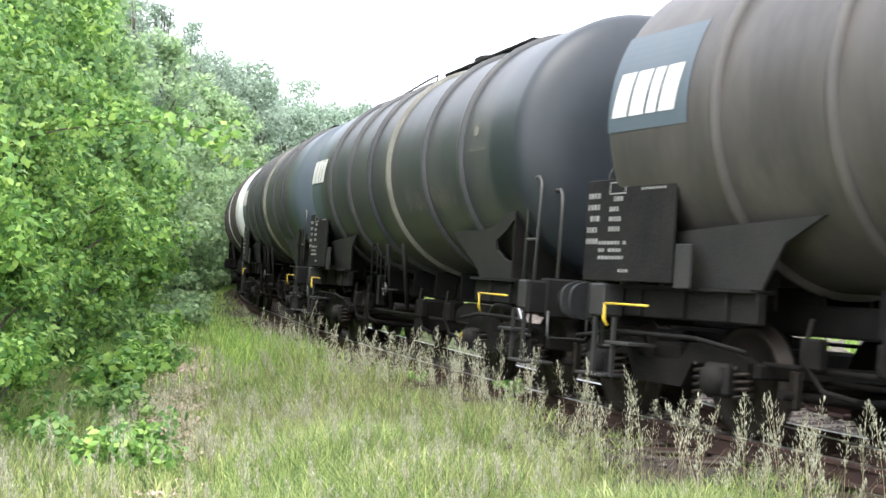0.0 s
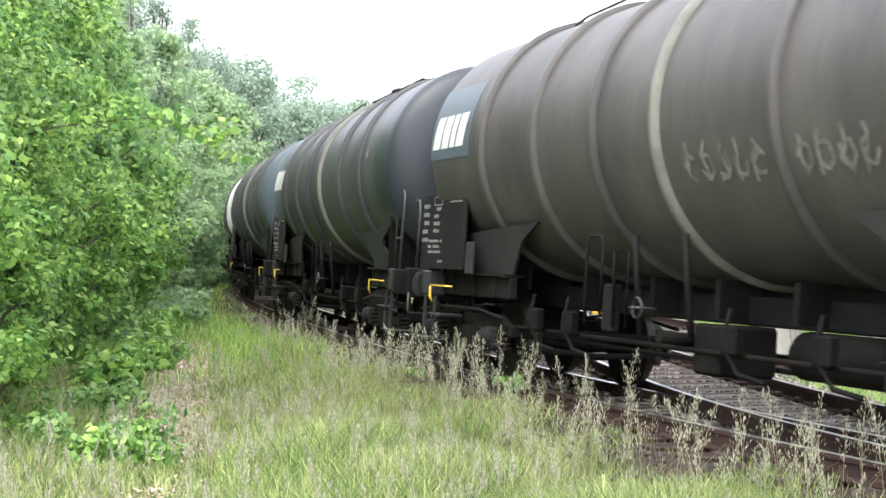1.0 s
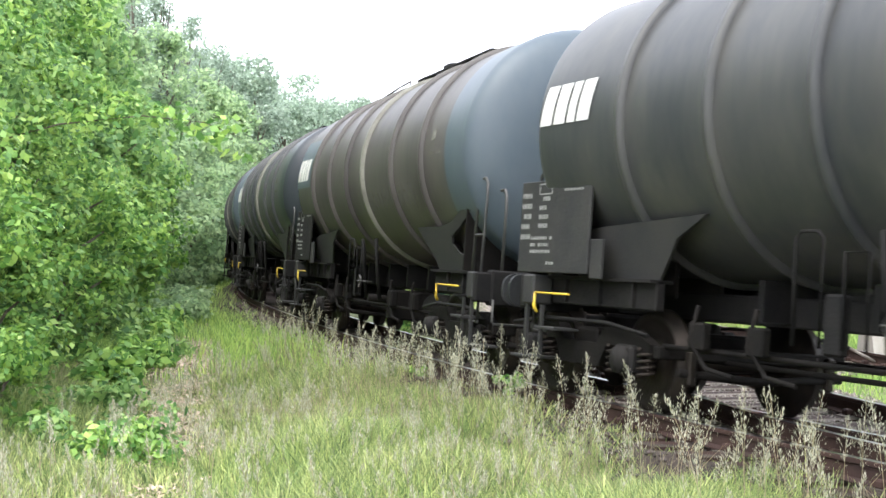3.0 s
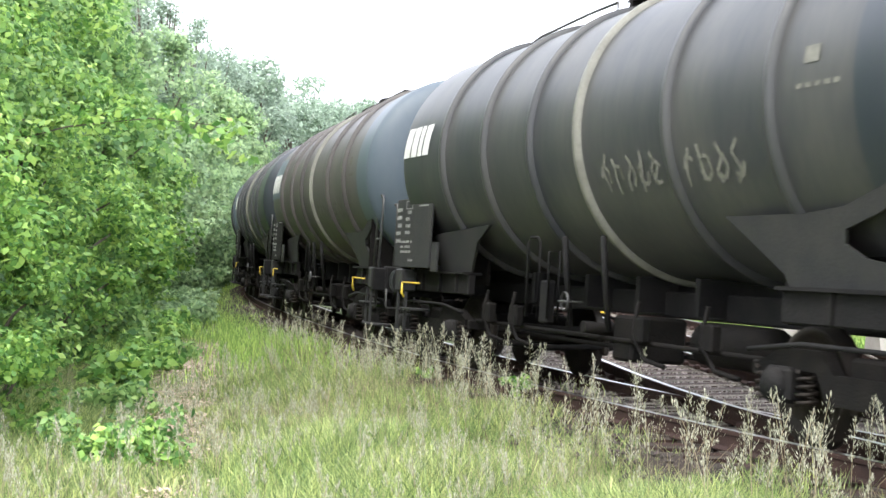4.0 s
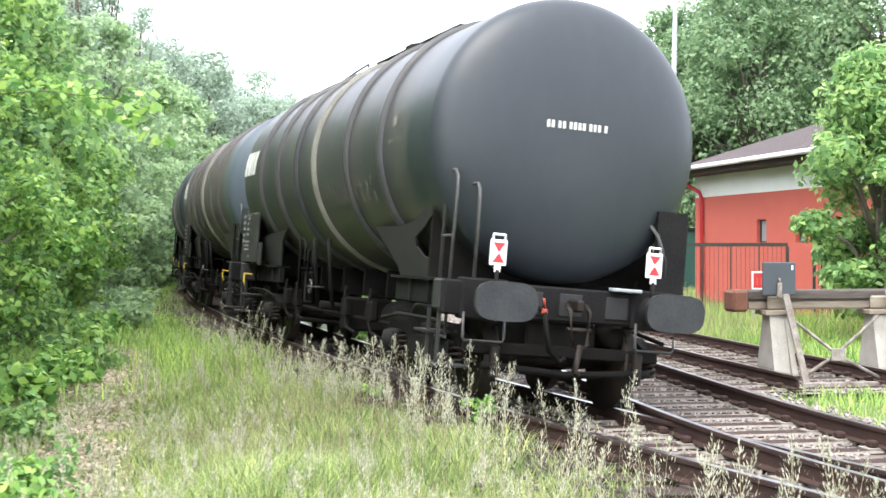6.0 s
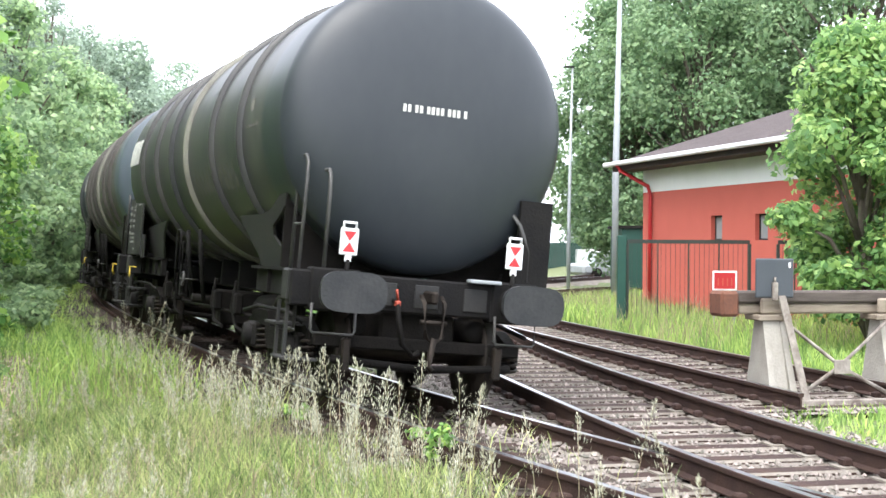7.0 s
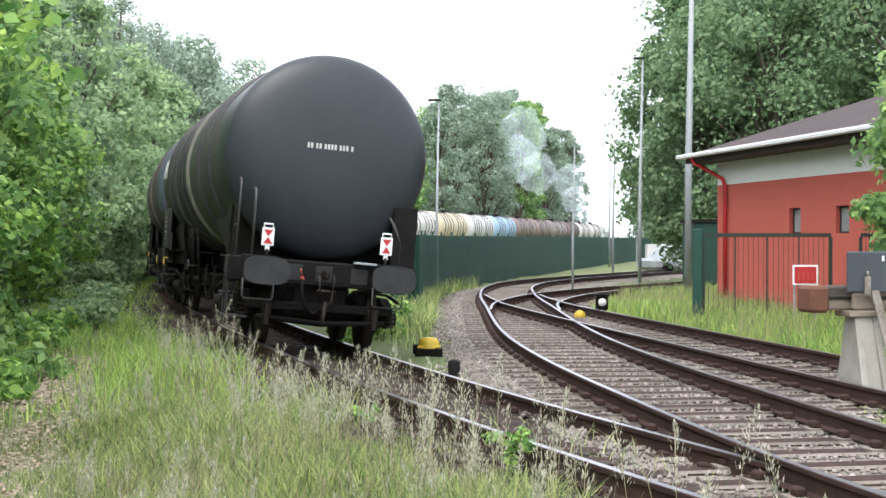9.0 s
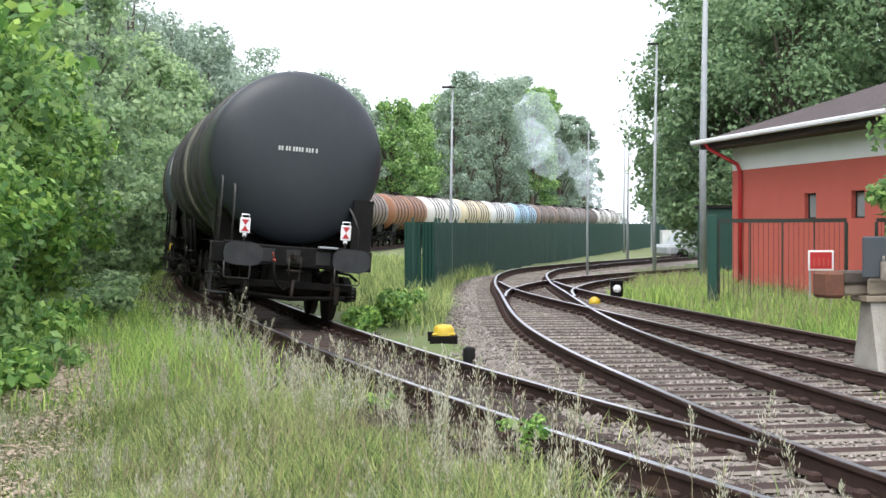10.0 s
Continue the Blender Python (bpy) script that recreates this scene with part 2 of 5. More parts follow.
def main_line():
    """Centre line of the train's track: arc length from -30 m to 262 m; x, y, heading."""
    rows = {}
    x, y, th = 3.553, 8.0, -0.448
    s = 0.0
    while s > -31:
        rows[round(s / STEP)] = (x, y, th)
        k = 0.01416 - 0.00053 * max(s, -16)
        x, y, th, s = x - math.sin(th) * STEP, y - math.cos(th) * STEP, th - k * STEP, s - STEP
    x, y, th, s = 3.553, 8.0, -0.448, 0.0
    while s < 262:
        rows[round(s / STEP)] = (x, y, th)
        k20 = 0.01316 - 0.00053 * 20
        k = 0.01416 - 0.00053 * s - 0.001 * min(s / 4, 1) if s < 20 else k20 + (0.007 - k20) * (s - 20) / 25 if s < 45 else 0.007 if s < 80 else max(0.007 * (1 - (s - 80) / 50), 0)
        th2 = th + k * STEP
        x, y, th, s = x + math.sin((th + th2) / 2) * STEP, y + math.cos((th + th2) / 2) * STEP, th2, s + STEP
    ks = sorted(rows)
    return np.array([(k * STEP, *rows[k]) for k in ks])


LINE = main_line()
CANT = 0.083


def on_line(s):
    return tuple(float(np.interp(s, LINE[:, 0], LINE[:, i])) for i in (1, 2, 3))


def spline(pts, step=0.3):
    """Even points along a smooth curve through pts."""
    p = np.array([pts[0], *pts, pts[-1]], float)
    out = []
    for i in range(1, len(p) - 2):
        for u in np.linspace(0, 1, 24, endpoint=False):
            a, b, c, d = p[i - 1:i + 3]
            out.append(0.5 * (2 * b + (c - a) * u + (2 * a - 5 * b + 4 * c - d) * u * u + (3 * b - a - 3 * c + d) * u ** 3))
    out.append(p[-1])
    out = np.array(out)
    dist = np.concatenate([[0], np.cumsum(np.hypot(*np.diff(out, axis=0).T))])
    t = np.arange(0, dist[-1], step)
    x, y = np.interp(t, dist, out[:, 0]), np.interp(t, dist, out[:, 1])
    th = np.arctan2(np.gradient(x), np.gradient(y))
    return np.stack([t, x, y, th], 1)


DIVERGE = spline([(8.75, -0.6), (6.2, 3.8), (4.35, 8.0), (3.0, 12.4), (2.12, 18), (1.65, 22.5), (1.45, 27), (1.45, 34), (1.5, 41), (1.95, 48), (3.3, 54), (7.3, 63), (14, 76), (25, 95), (40, 120)])
SIDING = spline([(4.95, 17.2), (4.05, 22.3), (2.95, 28.8), (1.95, 35.5), (1.6, 41)])
BRANCH = spline([(1.5, 33), (1.85, 37), (3.2, 42), (6, 47.5), (12, 56), (20, 66), (34, 82)])


# ---- ground ----
def height(x, y):
    """Ground level below rail level; the path side is a little uneven."""
    return -0.30 + 0.05 * math.sin(x * 0.9 + 1.3) * math.sin(y * 0.55) + 0.04 * math.sin(x * 2.3 + y * 1.7)


def ground():
    xs = np.concatenate([[-600, -200, -80, -50, -30], np.arange(-20, 24.1, 0.5), [30, 50, 80, 200, 600]])
    ys = np.concatenate([[-300, -80, -30, -20], np.arange(-12, 70.1, 0.5), [80, 100, 140, 250, 600, 1500]])
    verts = [(x, y, height(x, y)) for y in ys for x in xs]
    n = len(xs)
    faces = [(j * n + i, j * n + i + 1, (j + 1) * n + i + 1, (j + 1) * n + i) for j in range(len(ys) - 1) for i in range(n - 1)]
    ob = new("ground", mesh_of("ground", verts, faces, M["turf"], True))
    tagged(ob, "grass-covered uneven ground beside the railway tracks", "ground", kind="structure")
    return ob


GROUND = ground()


def strip(name, line, half, z, mat, drop=0.12, cant=0.0):
    """A band along a line, with sloping shoulders."""
    verts, faces = [], []
    offs = [(-half - 0.35, -drop), (-half, 0), (0, 0.0), (half, 0), (half + 0.35, -drop)]
    for _, x, y, th in line:
        for o, dz in offs:
            verts.append((x - math.cos(th) * o, y + math.sin(th) * o, z + dz + o * math.tan(cant) * 0.8 + 0.015 * noise.noise((x * 2 + o, y * 2, 0))))
    k = len(offs)
    for i in range(len(line) - 1):
        for j in range(k - 1):
            faces.append((i * k + j, i * k + k + j, i * k + k + j + 1, i * k + j + 1))
    return mesh_of(name, verts, faces, mat, True)


RAIL = [(-0.072, -0.172), (-0.072, -0.162), (-0.012, -0.145), (-0.009, -0.05), (-0.034, -0.036), (-0.036, -0.006), (-0.028, 0.0),
        (0.028, 0.0), (0.036, -0.006), (0.034, -0.036), (0.009, -0.05), (0.012, -0.145), (0.072, -0.162), (0.072, -0.172)]


def rail_mesh(line, off, cant):
    verts, faces, heads = [], [], []
    k = len(RAIL)
    for _, x, y, th in line:
        for o, z in RAIL:
            q = off + o
            verts.append((x - math.cos(th) * q, y + math.sin(th) * q, z + off * math.tan(cant)))
    for i in range(len(line) - 1):
        for j in range(k - 1):
            faces.append((i * k + j, i * k + j + 1, i * k + k + j + 1, i * k + k + j))
            heads.append(1 if j == 6 else 0)
    faces += [tuple(range(k))[::-1], tuple(range((len(line) - 1) * k, len(line) * k))]
    heads += [0, 0]
    me = mesh_of("rail", verts, faces, [M["rail_side"], M["rail_head"]])
    me.polygons.foreach_set("material_index", heads)
    return me


def sleeper_mesh(mat):
    bm = B()
    box(bm, -0.125, 0.125, -1.28, 1.28, -0.33, -0.178, 0.02)
    for s in (-0.75, 0.75):
        k = len(bm.faces)
        box(bm, -0.10, 0.10, s - 0.19, s + 0.19, -0.18, -0.162)
        for q in (-0.105, 0.105):
            box(bm, -0.055, 0.055, s + q - 0.04, s + q + 0.04, -0.166, -0.10, 0.015)
        bm.faces.ensure_lookup_table()
        for f in bm.faces[k:]:
            f.material_index = 1
    me = bpy.data.meshes.new("sleeper")
    bm.to_mesh(me)
    bm.free()
    me.materials.append(mat)
    me.materials.append(M["rail_side"])
    return me


SLEEPER, SLEEPER_SHADED = sleeper_mesh(M["sleeper"]), sleeper_mesh(M["sleeper_shaded"])


def track(name, line, label, cant=0.0, near=(0, 1e9), zoff=0.0, ballast_half=1.55, bed="ballast"):
    top = tagged(new(name, strip(name, line, ballast_half, -0.212 + zoff, M[bed], 0.16, cant)), label, "railway track", kind="structure")
    for off in (0.75, -0.75):
        part_of("rail", rail_mesh(line, off, cant), top, "rusty steel rail with a worn bright head")
    s = line[0, 0] + 0.3
    while s < line[-1, 0] and s < near[1]:
        x, y, th = (float(np.interp(s, line[:, 0], line[:, i])) for i in (1, 2, 3))
        if s >= near[0]:
            ob = part_of("sleeper", SLEEPER_SHADED if cant else SLEEPER, top)
            ob.matrix_basis = Matrix.Translation((x, y, zoff)) @ Matrix.Rotation(math.pi / 2 - th, 4, "Z") @ Matrix.Rotation(cant, 4, "X")
        s += 0.6
    return top


# bed and sleepers here carry the train's shade in their colour
MAIN = track("track_main", LINE[::2], "curved main track with rusty rails on sleepers and grey ballast", CANT, (-14, 70), 0.0, 1.35, "ballast_shaded")
track("track_diverging", DIVERGE, "diverging turnout track on pale sleepers and ballast", 0.0, (0, 62), -0.004)
track("track_siding", SIDING, "dead-end siding track that ends at a buffer stop", 0.0, (0, 60), -0.008)
track("track_branch", BRANCH, "far branching track of the yard", 0.0, (5, 30), -0.012)


def gravel():
    """Loose ballast stones along all tracks."""
    base = np.array([(1, 0, 0), (-1, 0, 0), (0, 1, 0), (0, -1, 0), (0, 0, 1), (0, 0, -1)], float)
    tri = [(0, 2, 4), (2, 1, 4), (1, 3, 4), (3, 0, 4), (2, 0, 5), (1, 2, 5), (3, 1, 5), (0, 3, 5)]
    for line, cant, y1, n in ((LINE, CANT, 45, 9000), (DIVERGE, 0, 50, 30000), (SIDING, 0, 42, 9000)):
        verts, faces = [], []
        rows = line[(line[:, 2] < y1) & (line[:, 2] > 6)]
        for _ in range(n):
            r = rows[rng.integers(len(rows))]
            o = rng.uniform(-1.95, 1.95)
            x = r[1] - math.cos(r[3]) * o + rng.uniform(-0.2, 0.2)
            y = r[2] + math.sin(r[3]) * o + rng.uniform(-0.2, 0.2)
            size = rng.uniform(0.013, 0.032)
            a = rng.uniform(0, math.tau)
            v = base * size * rng.uniform(0.6, 1.25, (6, 3))
            v = np.stack([v[:, 0] * math.cos(a) - v[:, 1] * math.sin(a), v[:, 0] * math.sin(a) + v[:, 1] * math.cos(a), v[:, 2]], 1)
            z = -0.205 + o * math.tan(cant) * 0.8 - max(abs(o) - 1.55, 0) * 0.3
            k = len(verts)
            verts += (v + (x, y, z)).tolist()
            faces += [(a + k, b + k, c + k) for a, b, c in tri]
        tagged(new("ballast_stones", mesh_of("ballast_stones", verts, faces, M["stone_shaded" if cant else "stone"])), "loose grey and brown crushed ballast stones", "gravel", kind="stuff")


gravel()

# ---- train ----
PITCH = 12.302
TC, TR_ = 2.68, 1.45     # tank axis height and radius
CROWN, NECK = 0.62, 1.02  # where the dished end begins and meets the shell
TANK_LEN = 12.302
S_ROWS = [(0, -20.35), (0.5, -17.98), (1, -15.66), (1.5, -13.42), (2, -11.20), (2.5, -8.93), (4, -1.78), (4.5, 0.48), (5, 2.54), (5.5, 4.22), (6, 5.64),
          (6.2, 6.14), (7.5, 9.54), (8, 11.36), (8.5, 13.18), (9, 14.95), (9.5, 16.76), (10, 18.56)]


def travel(t):
    """Arc length of the train's last buffers at t, through the rows smoothly."""
    ts, ss = [r[0] for r in S_ROWS], [r[1] for r in S_ROWS]
    g = np.gradient(ss, ts)
    i = min(max(int(np.searchsorted(ts, t)) - 1, 0), len(ts) - 2)
    h = ts[i + 1] - ts[i]
    u = (t - ts[i]) / h
    return ((1 + 2 * u) * (1 - u) ** 2 * ss[i] + u * (1 - u) ** 2 * h * g[i] + u * u * (3 - 2 * u) * ss[i + 1] + u * u * (u - 1) * h * g[i + 1])


def car_pose(s, a=2.0, b=10.9):
    """Pose of a vehicle whose rear buffers are at arc length s, on two bogies."""
    x0, y0, _ = on_line(s + a)
    x1, y1, _ = on_line(s + b)
    f = Vector((x1 - x0, y1 - y0, 0)).normalized()
    left = Vector((-f.y, f.x, 0)) * math.cos(CANT) + Vector((0, 0, math.sin(CANT)))
    up = f.cross(left)
    o = Vector((x0, y0, 0)) - f * a
    return Matrix(((f.x, left.x, up.x, o.x), (f.y, left.y, up.y, o.y), (f.z, left.z, up.z, o.z), (0, 0, 0, 1)))


def dome_x(r):
    return CROWN + (NECK - CROWN) * (1 - (1 - min(r / TR_, 1) ** 2.6) ** 0.5)


def dome_profile():
    return [(dome_x(r), r) for r in [TR_ * math.sin(a * math.pi / 2 / 14) for a in range(15)]]


def tank_patch(bm, pts, lift=0.006):
    """A four-cornered figure given as (x along the tank, degrees above the horizontal on the left side), laid on the shell in strips."""
    (x0, a0), (x1, a1), (x2, a2), (x3, a3) = pts
    n = max(1, int(max(abs(a3 - a0), abs(a2 - a1)) / 2.5))
    rows = []
    for i in range(n + 1):
        u = i / n
        row = []
        for x, a in ((x0 + (x3 - x0) * u, a0 + (a3 - a0) * u), (x1 + (x2 - x1) * u, a1 + (a2 - a1) * u)):
            row.append(bm.verts.new((x, (TR_ + lift) * math.cos(radians(a)), TC + (TR_ + lift) * math.sin(radians(a)))))
        rows.append(row)
    for r0, r1 in zip(rows, rows[1:]):
        bm.faces.new((r0[0], r0[1], r1[1], r1[0]))


def tank_stroke(bm, pts, w=0.03):
    """A sprayed stroke along points (x, degrees)."""
    k = 180 / math.pi / TR_
    for (x0, a0), (x1, a1) in zip(pts, pts[1:]):
        dx, da = x1 - x0, (a1 - a0) / k
        n = math.hypot(dx, da) or 1
        ox, oa = -da / n * w, dx / n * w * k
        tank_patch(bm, [(x0 - ox, a0 - oa), (x1 - ox, a1 - oa), (x1 + ox, a1 + oa), (x0 + ox, a0 + oa)][::-1], 0.007)


def logo(bm, x1, a0):
    """The white maker's mark, as four plain slanted blocks."""
    for i, w in enumerate((0.23, 0.22, 0.15, 0.23)):
        x = x1 - (0.0, 0.27, 0.53, 0.72)[i]
        tank_patch(bm, [(x, a0), (x - w, a0), (x - w - 0.07, a0 + 15.5), (x - 0.07, a0 + 15.5)], 0.010)


def bars(bm, x0, x1, z0, z1, y, rows, seed, fill=0.7):
    """Rows of small marks that stand for lettering, on a plate at y."""
    r = random.Random(seed)
    for i in range(rows):
        zt = z1 - (z1 - z0) * i / rows
        zb = zt - (z1 - z0) / rows * 0.48
        x = x1
        while x > x0 + 0.03:
            w = r.uniform(0.02, 0.045)
            if r.random() < fill:
                box(bm, x - w, x, y, y + 0.003, zb, zt)
            x -= w + 0.02


def ring(bm, x, half, r0, r1, seg=64):
    return lathe(bm, [(x - half, r0), (x - half * 0.75, r1), (x + half * 0.75, r1), (x + half, r0)], "x", seg, (0, 0, TC))


def bogie(top, x, detail):
    bm = B()
    for s in (1, -1):
        y = s * 1.0
        # pressed side frame with dropped middle
        prof = [(-1.25, 0.62), (-0.95, 0.74), (-0.45, 0.74), (-0.30, 0.58), (0.30, 0.58), (0.45, 0.74), (0.95, 0.74), (1.25, 0.62), (1.25, 0.50), (0.95, 0.58), (0.50, 0.58), (0.36, 0.36), (-0.36, 0.36), (-0.50, 0.58), (-0.95, 0.58), (-1.25, 0.50)]
        a = [bm.verts.new((x + px, y - 0.06, pz)) for px, pz in prof]
        b = [bm.verts.new((x + px, y + 0.06, pz)) for px, pz in prof]
        n = len(prof)
        for i in range(n):
            bm.faces.new((a[i], a[(i + 1) % n], b[(i + 1) % n], b[i]))
        bm.faces.new(a)
        bm.faces.new(b[::-1])
    box(bm, x - 0.2, x + 0.2, -1.0, 1.0, 0.42, 0.72, 0.03)
    frame_ob = part("bogie", bm, M["black"], top, "black steel bogie frame")
    for q in (-1.32, 1.32):
        bm = B()
        box(bm, x + q - 0.05, x + q + 0.05, -1.04, 1.04, 0.50, 0.62, 0.015)
        part("end_beam", bm, M["black"], frame_ob)
    if detail:
        for q in (-0.38, 0.38, -1.47, 1.47):
            bm = B()
            tube(bm, [(x + q, -0.9, 0.40), (x + q * 0.97, 0.0, 0.34), (x + q, 0.9, 0.40)], 0.04, 8)
            part("brake_beam", bm, M["black"], frame_ob)
            for w in (-0.76, 0.76):
                bm = B()
                box(bm, x + q - 0.045, x + q + 0.045, w - 0.045, w + 0.045, 0.28, 0.60, 0.02)
                part("brake_shoe", bm, M["wheel"], frame_ob)
        for s in (1, -1):
            bm = B()
            tube(bm, [(x - 1.3, s * 1.12, 0.70), (x - 0.6, s * 1.13, 0.78), (x + 0.6, s * 1.13, 0.78), (x + 1.3, s * 1.12, 0.70)], 0.022)
            part("brake_pipe", bm, M["frame"], frame_ob)
        for s in (1, -1):
            for ax in (-0.9, 0.9):
                bm = B()
                box(bm, x + ax - 0.16, x + ax + 0.16, s * 1.0 - 0.13, s * 1.0 + 0.13, 0.33, 0.60, 0.03)
                lathe(bm, [(s * 1.13, 0.13), (s * 1.19, 0.12), (s * 1.20, 0.0)], "y", 14, (x + ax, 0, 0.46))
                part("axle_box", bm, M["frame"], frame_ob)
                for q in (-0.27, 0.27):
                    bm = B()
                    pts = [(x + ax + q + 0.075 * math.cos(k * 0.9), s * 1.03 + 0.075 * math.sin(k * 0.9), 0.33 + k * 0.0085) for k in range(30)]
                    tube(bm, pts, 0.018, 5)
                    part("spring", bm, M["wheel"], frame_ob)
    return frame_ob


def wheelset_mesh():
    bm = B()
    for s in (1, -1):
        lathe(bm, [(s * 0.68, 0.0), (s * 0.68, 0.49), (s * 0.71, 0.49), (s * 0.715, 0.46), (s * 0.815, 0.455), (s * 0.815, 0.40), (s * 0.79, 0.38), (s * 0.77, 0.18), (s * 0.82, 0.14), (s * 0.82, 0.0)], "y", 28)
    lathe(bm, [(-0.95, 0.0), (-0.95, 0.075), (0.95, 0.075), (0.95, 0.0)], "y", 12)
    me = bpy.data.meshes.new("wheelset")
    bm.to_mesh(me)
    bm.free()
    me.materials.append(M["wheel"])
    return me


WHEELSET = wheelset_mesh()
RIBS = (2.72, 4.25, 7.1, 8.4, 9.75)
AXLES = (1.1, 2.9, 10.0, 11.8)


def mirror_x(x, end):
    return x if end == 0 else PITCH - x


def tank_wagon(label, shell, end_rear, end_front, band=True, mark=True, detail=True, ribs=RIBS, scrawl=0, board="frame_grey", blue_panel=False, rear_handle=True):
    top = tagged(new("tank_wagon"), label, "tank wagon", "train")
    seg = 72 if detail else 40
    x1 = PITCH - NECK
    a, b = 1.75, PITCH - 1.75
    bm = B()
    lathe(bm, [(a, TR_), (3, TR_), (6, TR_), (9, TR_), (b, TR_)], "x", seg, (0, 0, TC))
    shell_ob = part("tank_shell", bm, shell, top)
    bm = B()
    lathe(bm, [*dome_profile(), (a, TR_)], "x", seg, (0, 0, TC))
    rear = part("tank_end", bm, end_rear, top, "dark dished tank end")
    bm = B()
    lathe(bm, [(b, TR_), *[(PITCH - x, r) for x, r in dome_profile()[::-1]]], "x", seg, (0, 0, TC))
    part("tank_end", bm, end_front, top)
    for x in ribs:
        bm = B()
        ring(bm, x, 0.048, TR_ - 0.005, TR_ + 0.06, seg)
        part("rib", bm, shell if detail else M["tank_brown"], shell_ob)
    bm = B()
    ring(bm, 5.97, 0.055, TR_ - 0.005, TR_ + 0.055, seg)
    part("band", bm, M["band"] if band else shell, shell_ob, "cream painted band" if band else "")
    # underframe
    # short end frames; the barrel carries itself between them
    for s in (1, -1):
        for x0, x1 in ((0.70, 2.95), (PITCH - 2.75, PITCH - 0.70)):
            bm = B()
            box(bm, x0, x1, s * 1.04 - 0.05, s * 1.04 + 0.05, 0.92, 1.20, 0.015)
            box(bm, x0, x1, s * 1.04 - 0.12, s * 1.04 + 0.12, 1.17, 1.20)
            for q in (0.35, 0.95, 1.6):
                box(bm, x0 + q - 0.02, x0 + q + 0.02, s * 1.09 - 0.04, s * 1.09 + 0.04, 0.94, 1.17)
            part("sole_bar", bm, M["frame"], top)
    bm = B()
    box(bm, 0.8, PITCH - 0.8, -0.30, 0.30, 0.86, 1.12, 0.02)
    part("centre_sill", bm, M["frame"], top)
    for x in (3.6, 5.0, 6.15, 7.3, 8.7):
        bm = B()
        box(bm, x - 0.04, x + 0.04, -0.6, 0.6, 0.90, 1.25)
        part("cross_bar", bm, M["frame"], top)
    for e in (0, 1):
        bm = B()
        xa, xb = sorted((mirror_x(0.55, e), mirror_x(0.70, e)))
        box(bm, xa, xb, -1.32, 1.32, 0.86, 1.20, 0.02)
        for s in (1, -1):
            box(bm, xa - 0.03, xb + 0.03, s * 0.9 - 0.24, s * 0.9 + 0.24, 0.83, 1.23, 0.02)
        part("headstock", bm, M["frame"], top)
        for s in (1, -1):
            buf = B()
            q = 1 if e == 0 else -1
            x0 = mirror_x(0, e)
            lathe(buf, [(x0 + q * 0.05, 0.0), (x0 + q * 0.05, 0.09), (x0 + q * 0.22, 0.09), (x0 + q * 0.22, 0.14), (x0 + q * 0.52, 0.15), (x0 + q * 0.56, 0.20)], "x", 20, (0, s * 0.875, 1.03))
            shank = part("buffer", buf, M["frame"], top)
            buf = B()
            # wide plate with rounded sides
            pts = []
            for k in range(24):
                an = k * math.tau / 24
                cy, cz = math.cos(an), math.sin(an)
                pts.append((0.31 * math.copysign(abs(cy) ** 0.55, cy), 0.185 * math.copysign(abs(cz) ** 0.75, cz)))
            va = [buf.verts.new((x0 + q * 0.0, s * 0.875 + py, 1.03 + pz)) for py, pz in pts]
            vb = [buf.verts.new((x0 + q * 0.05, s * 0.875 + py, 1.03 + pz)) for py, pz in pts]
            for k in range(24):
                buf.faces.new((va[k], va[(k + 1) % 24], vb[(k + 1) % 24], vb[k]))
            buf.faces.new(va)
            buf.faces.new(vb[::-1])
            bmesh.ops.recalc_face_normals(buf, faces=buf.faces)
            part("buffer_plate", buf, M["buffer"], shank, "worn wide buffer plate")
        # saddles that carry the tank: waisted plates
        for s in (1, -1):
            bm = B()
            prof = [(1.30, 1.20), (1.30, 1.32), (1.95, 1.42), (2.15, 1.52), (2.12, 1.62), (1.75, 1.72), (1.25, 1.90), (0.95, 2.08), (1.05, 2.12), (1.5, 1.95), (2.1, 1.78), (2.6, 1.74), (3.65, 1.74), (2.95, 1.30), (2.90, 1.20)] if e == 0 else [(0.75, 1.20), (0.75, 1.45), (1.2, 1.62), (2.0, 1.68), (3.6, 1.76), (3.1, 1.56), (2.75, 1.20)]
            va, vb = [], []
            for px, pz in prof:
                y = 1.06 + 0.24 * (pz - 1.20)
                va.append(bm.verts.new((mirror_x(px, e), s * y, pz)))
                vb.append(bm.verts.new((mirror_x(px, e), s * (y - 0.03), pz)))
            n = len(prof)
            bm.faces.new(va)
            bm.faces.new(vb[::-1])
            for i in range(n):
                bm.faces.new((va[i], va[(i + 1) % n], vb[(i + 1) % n], vb[i]))
            bmesh.ops.recalc_face_normals(bm, faces=bm.faces)
            part("saddle", bm, M["frame_grey"], top, "dark grey plate saddle under the tank")
    for x in (2.0, 10.3):
        for w in (-0.75, -0.25, 0.25, 0.75):
            bm = B()
            box(bm, x - 0.55, x + 0.55, w - 0.02, w + 0.02, 1.05, 1.45 + 0.15 * abs(w))
            part("cradle_plate", bm, M["black"], top)
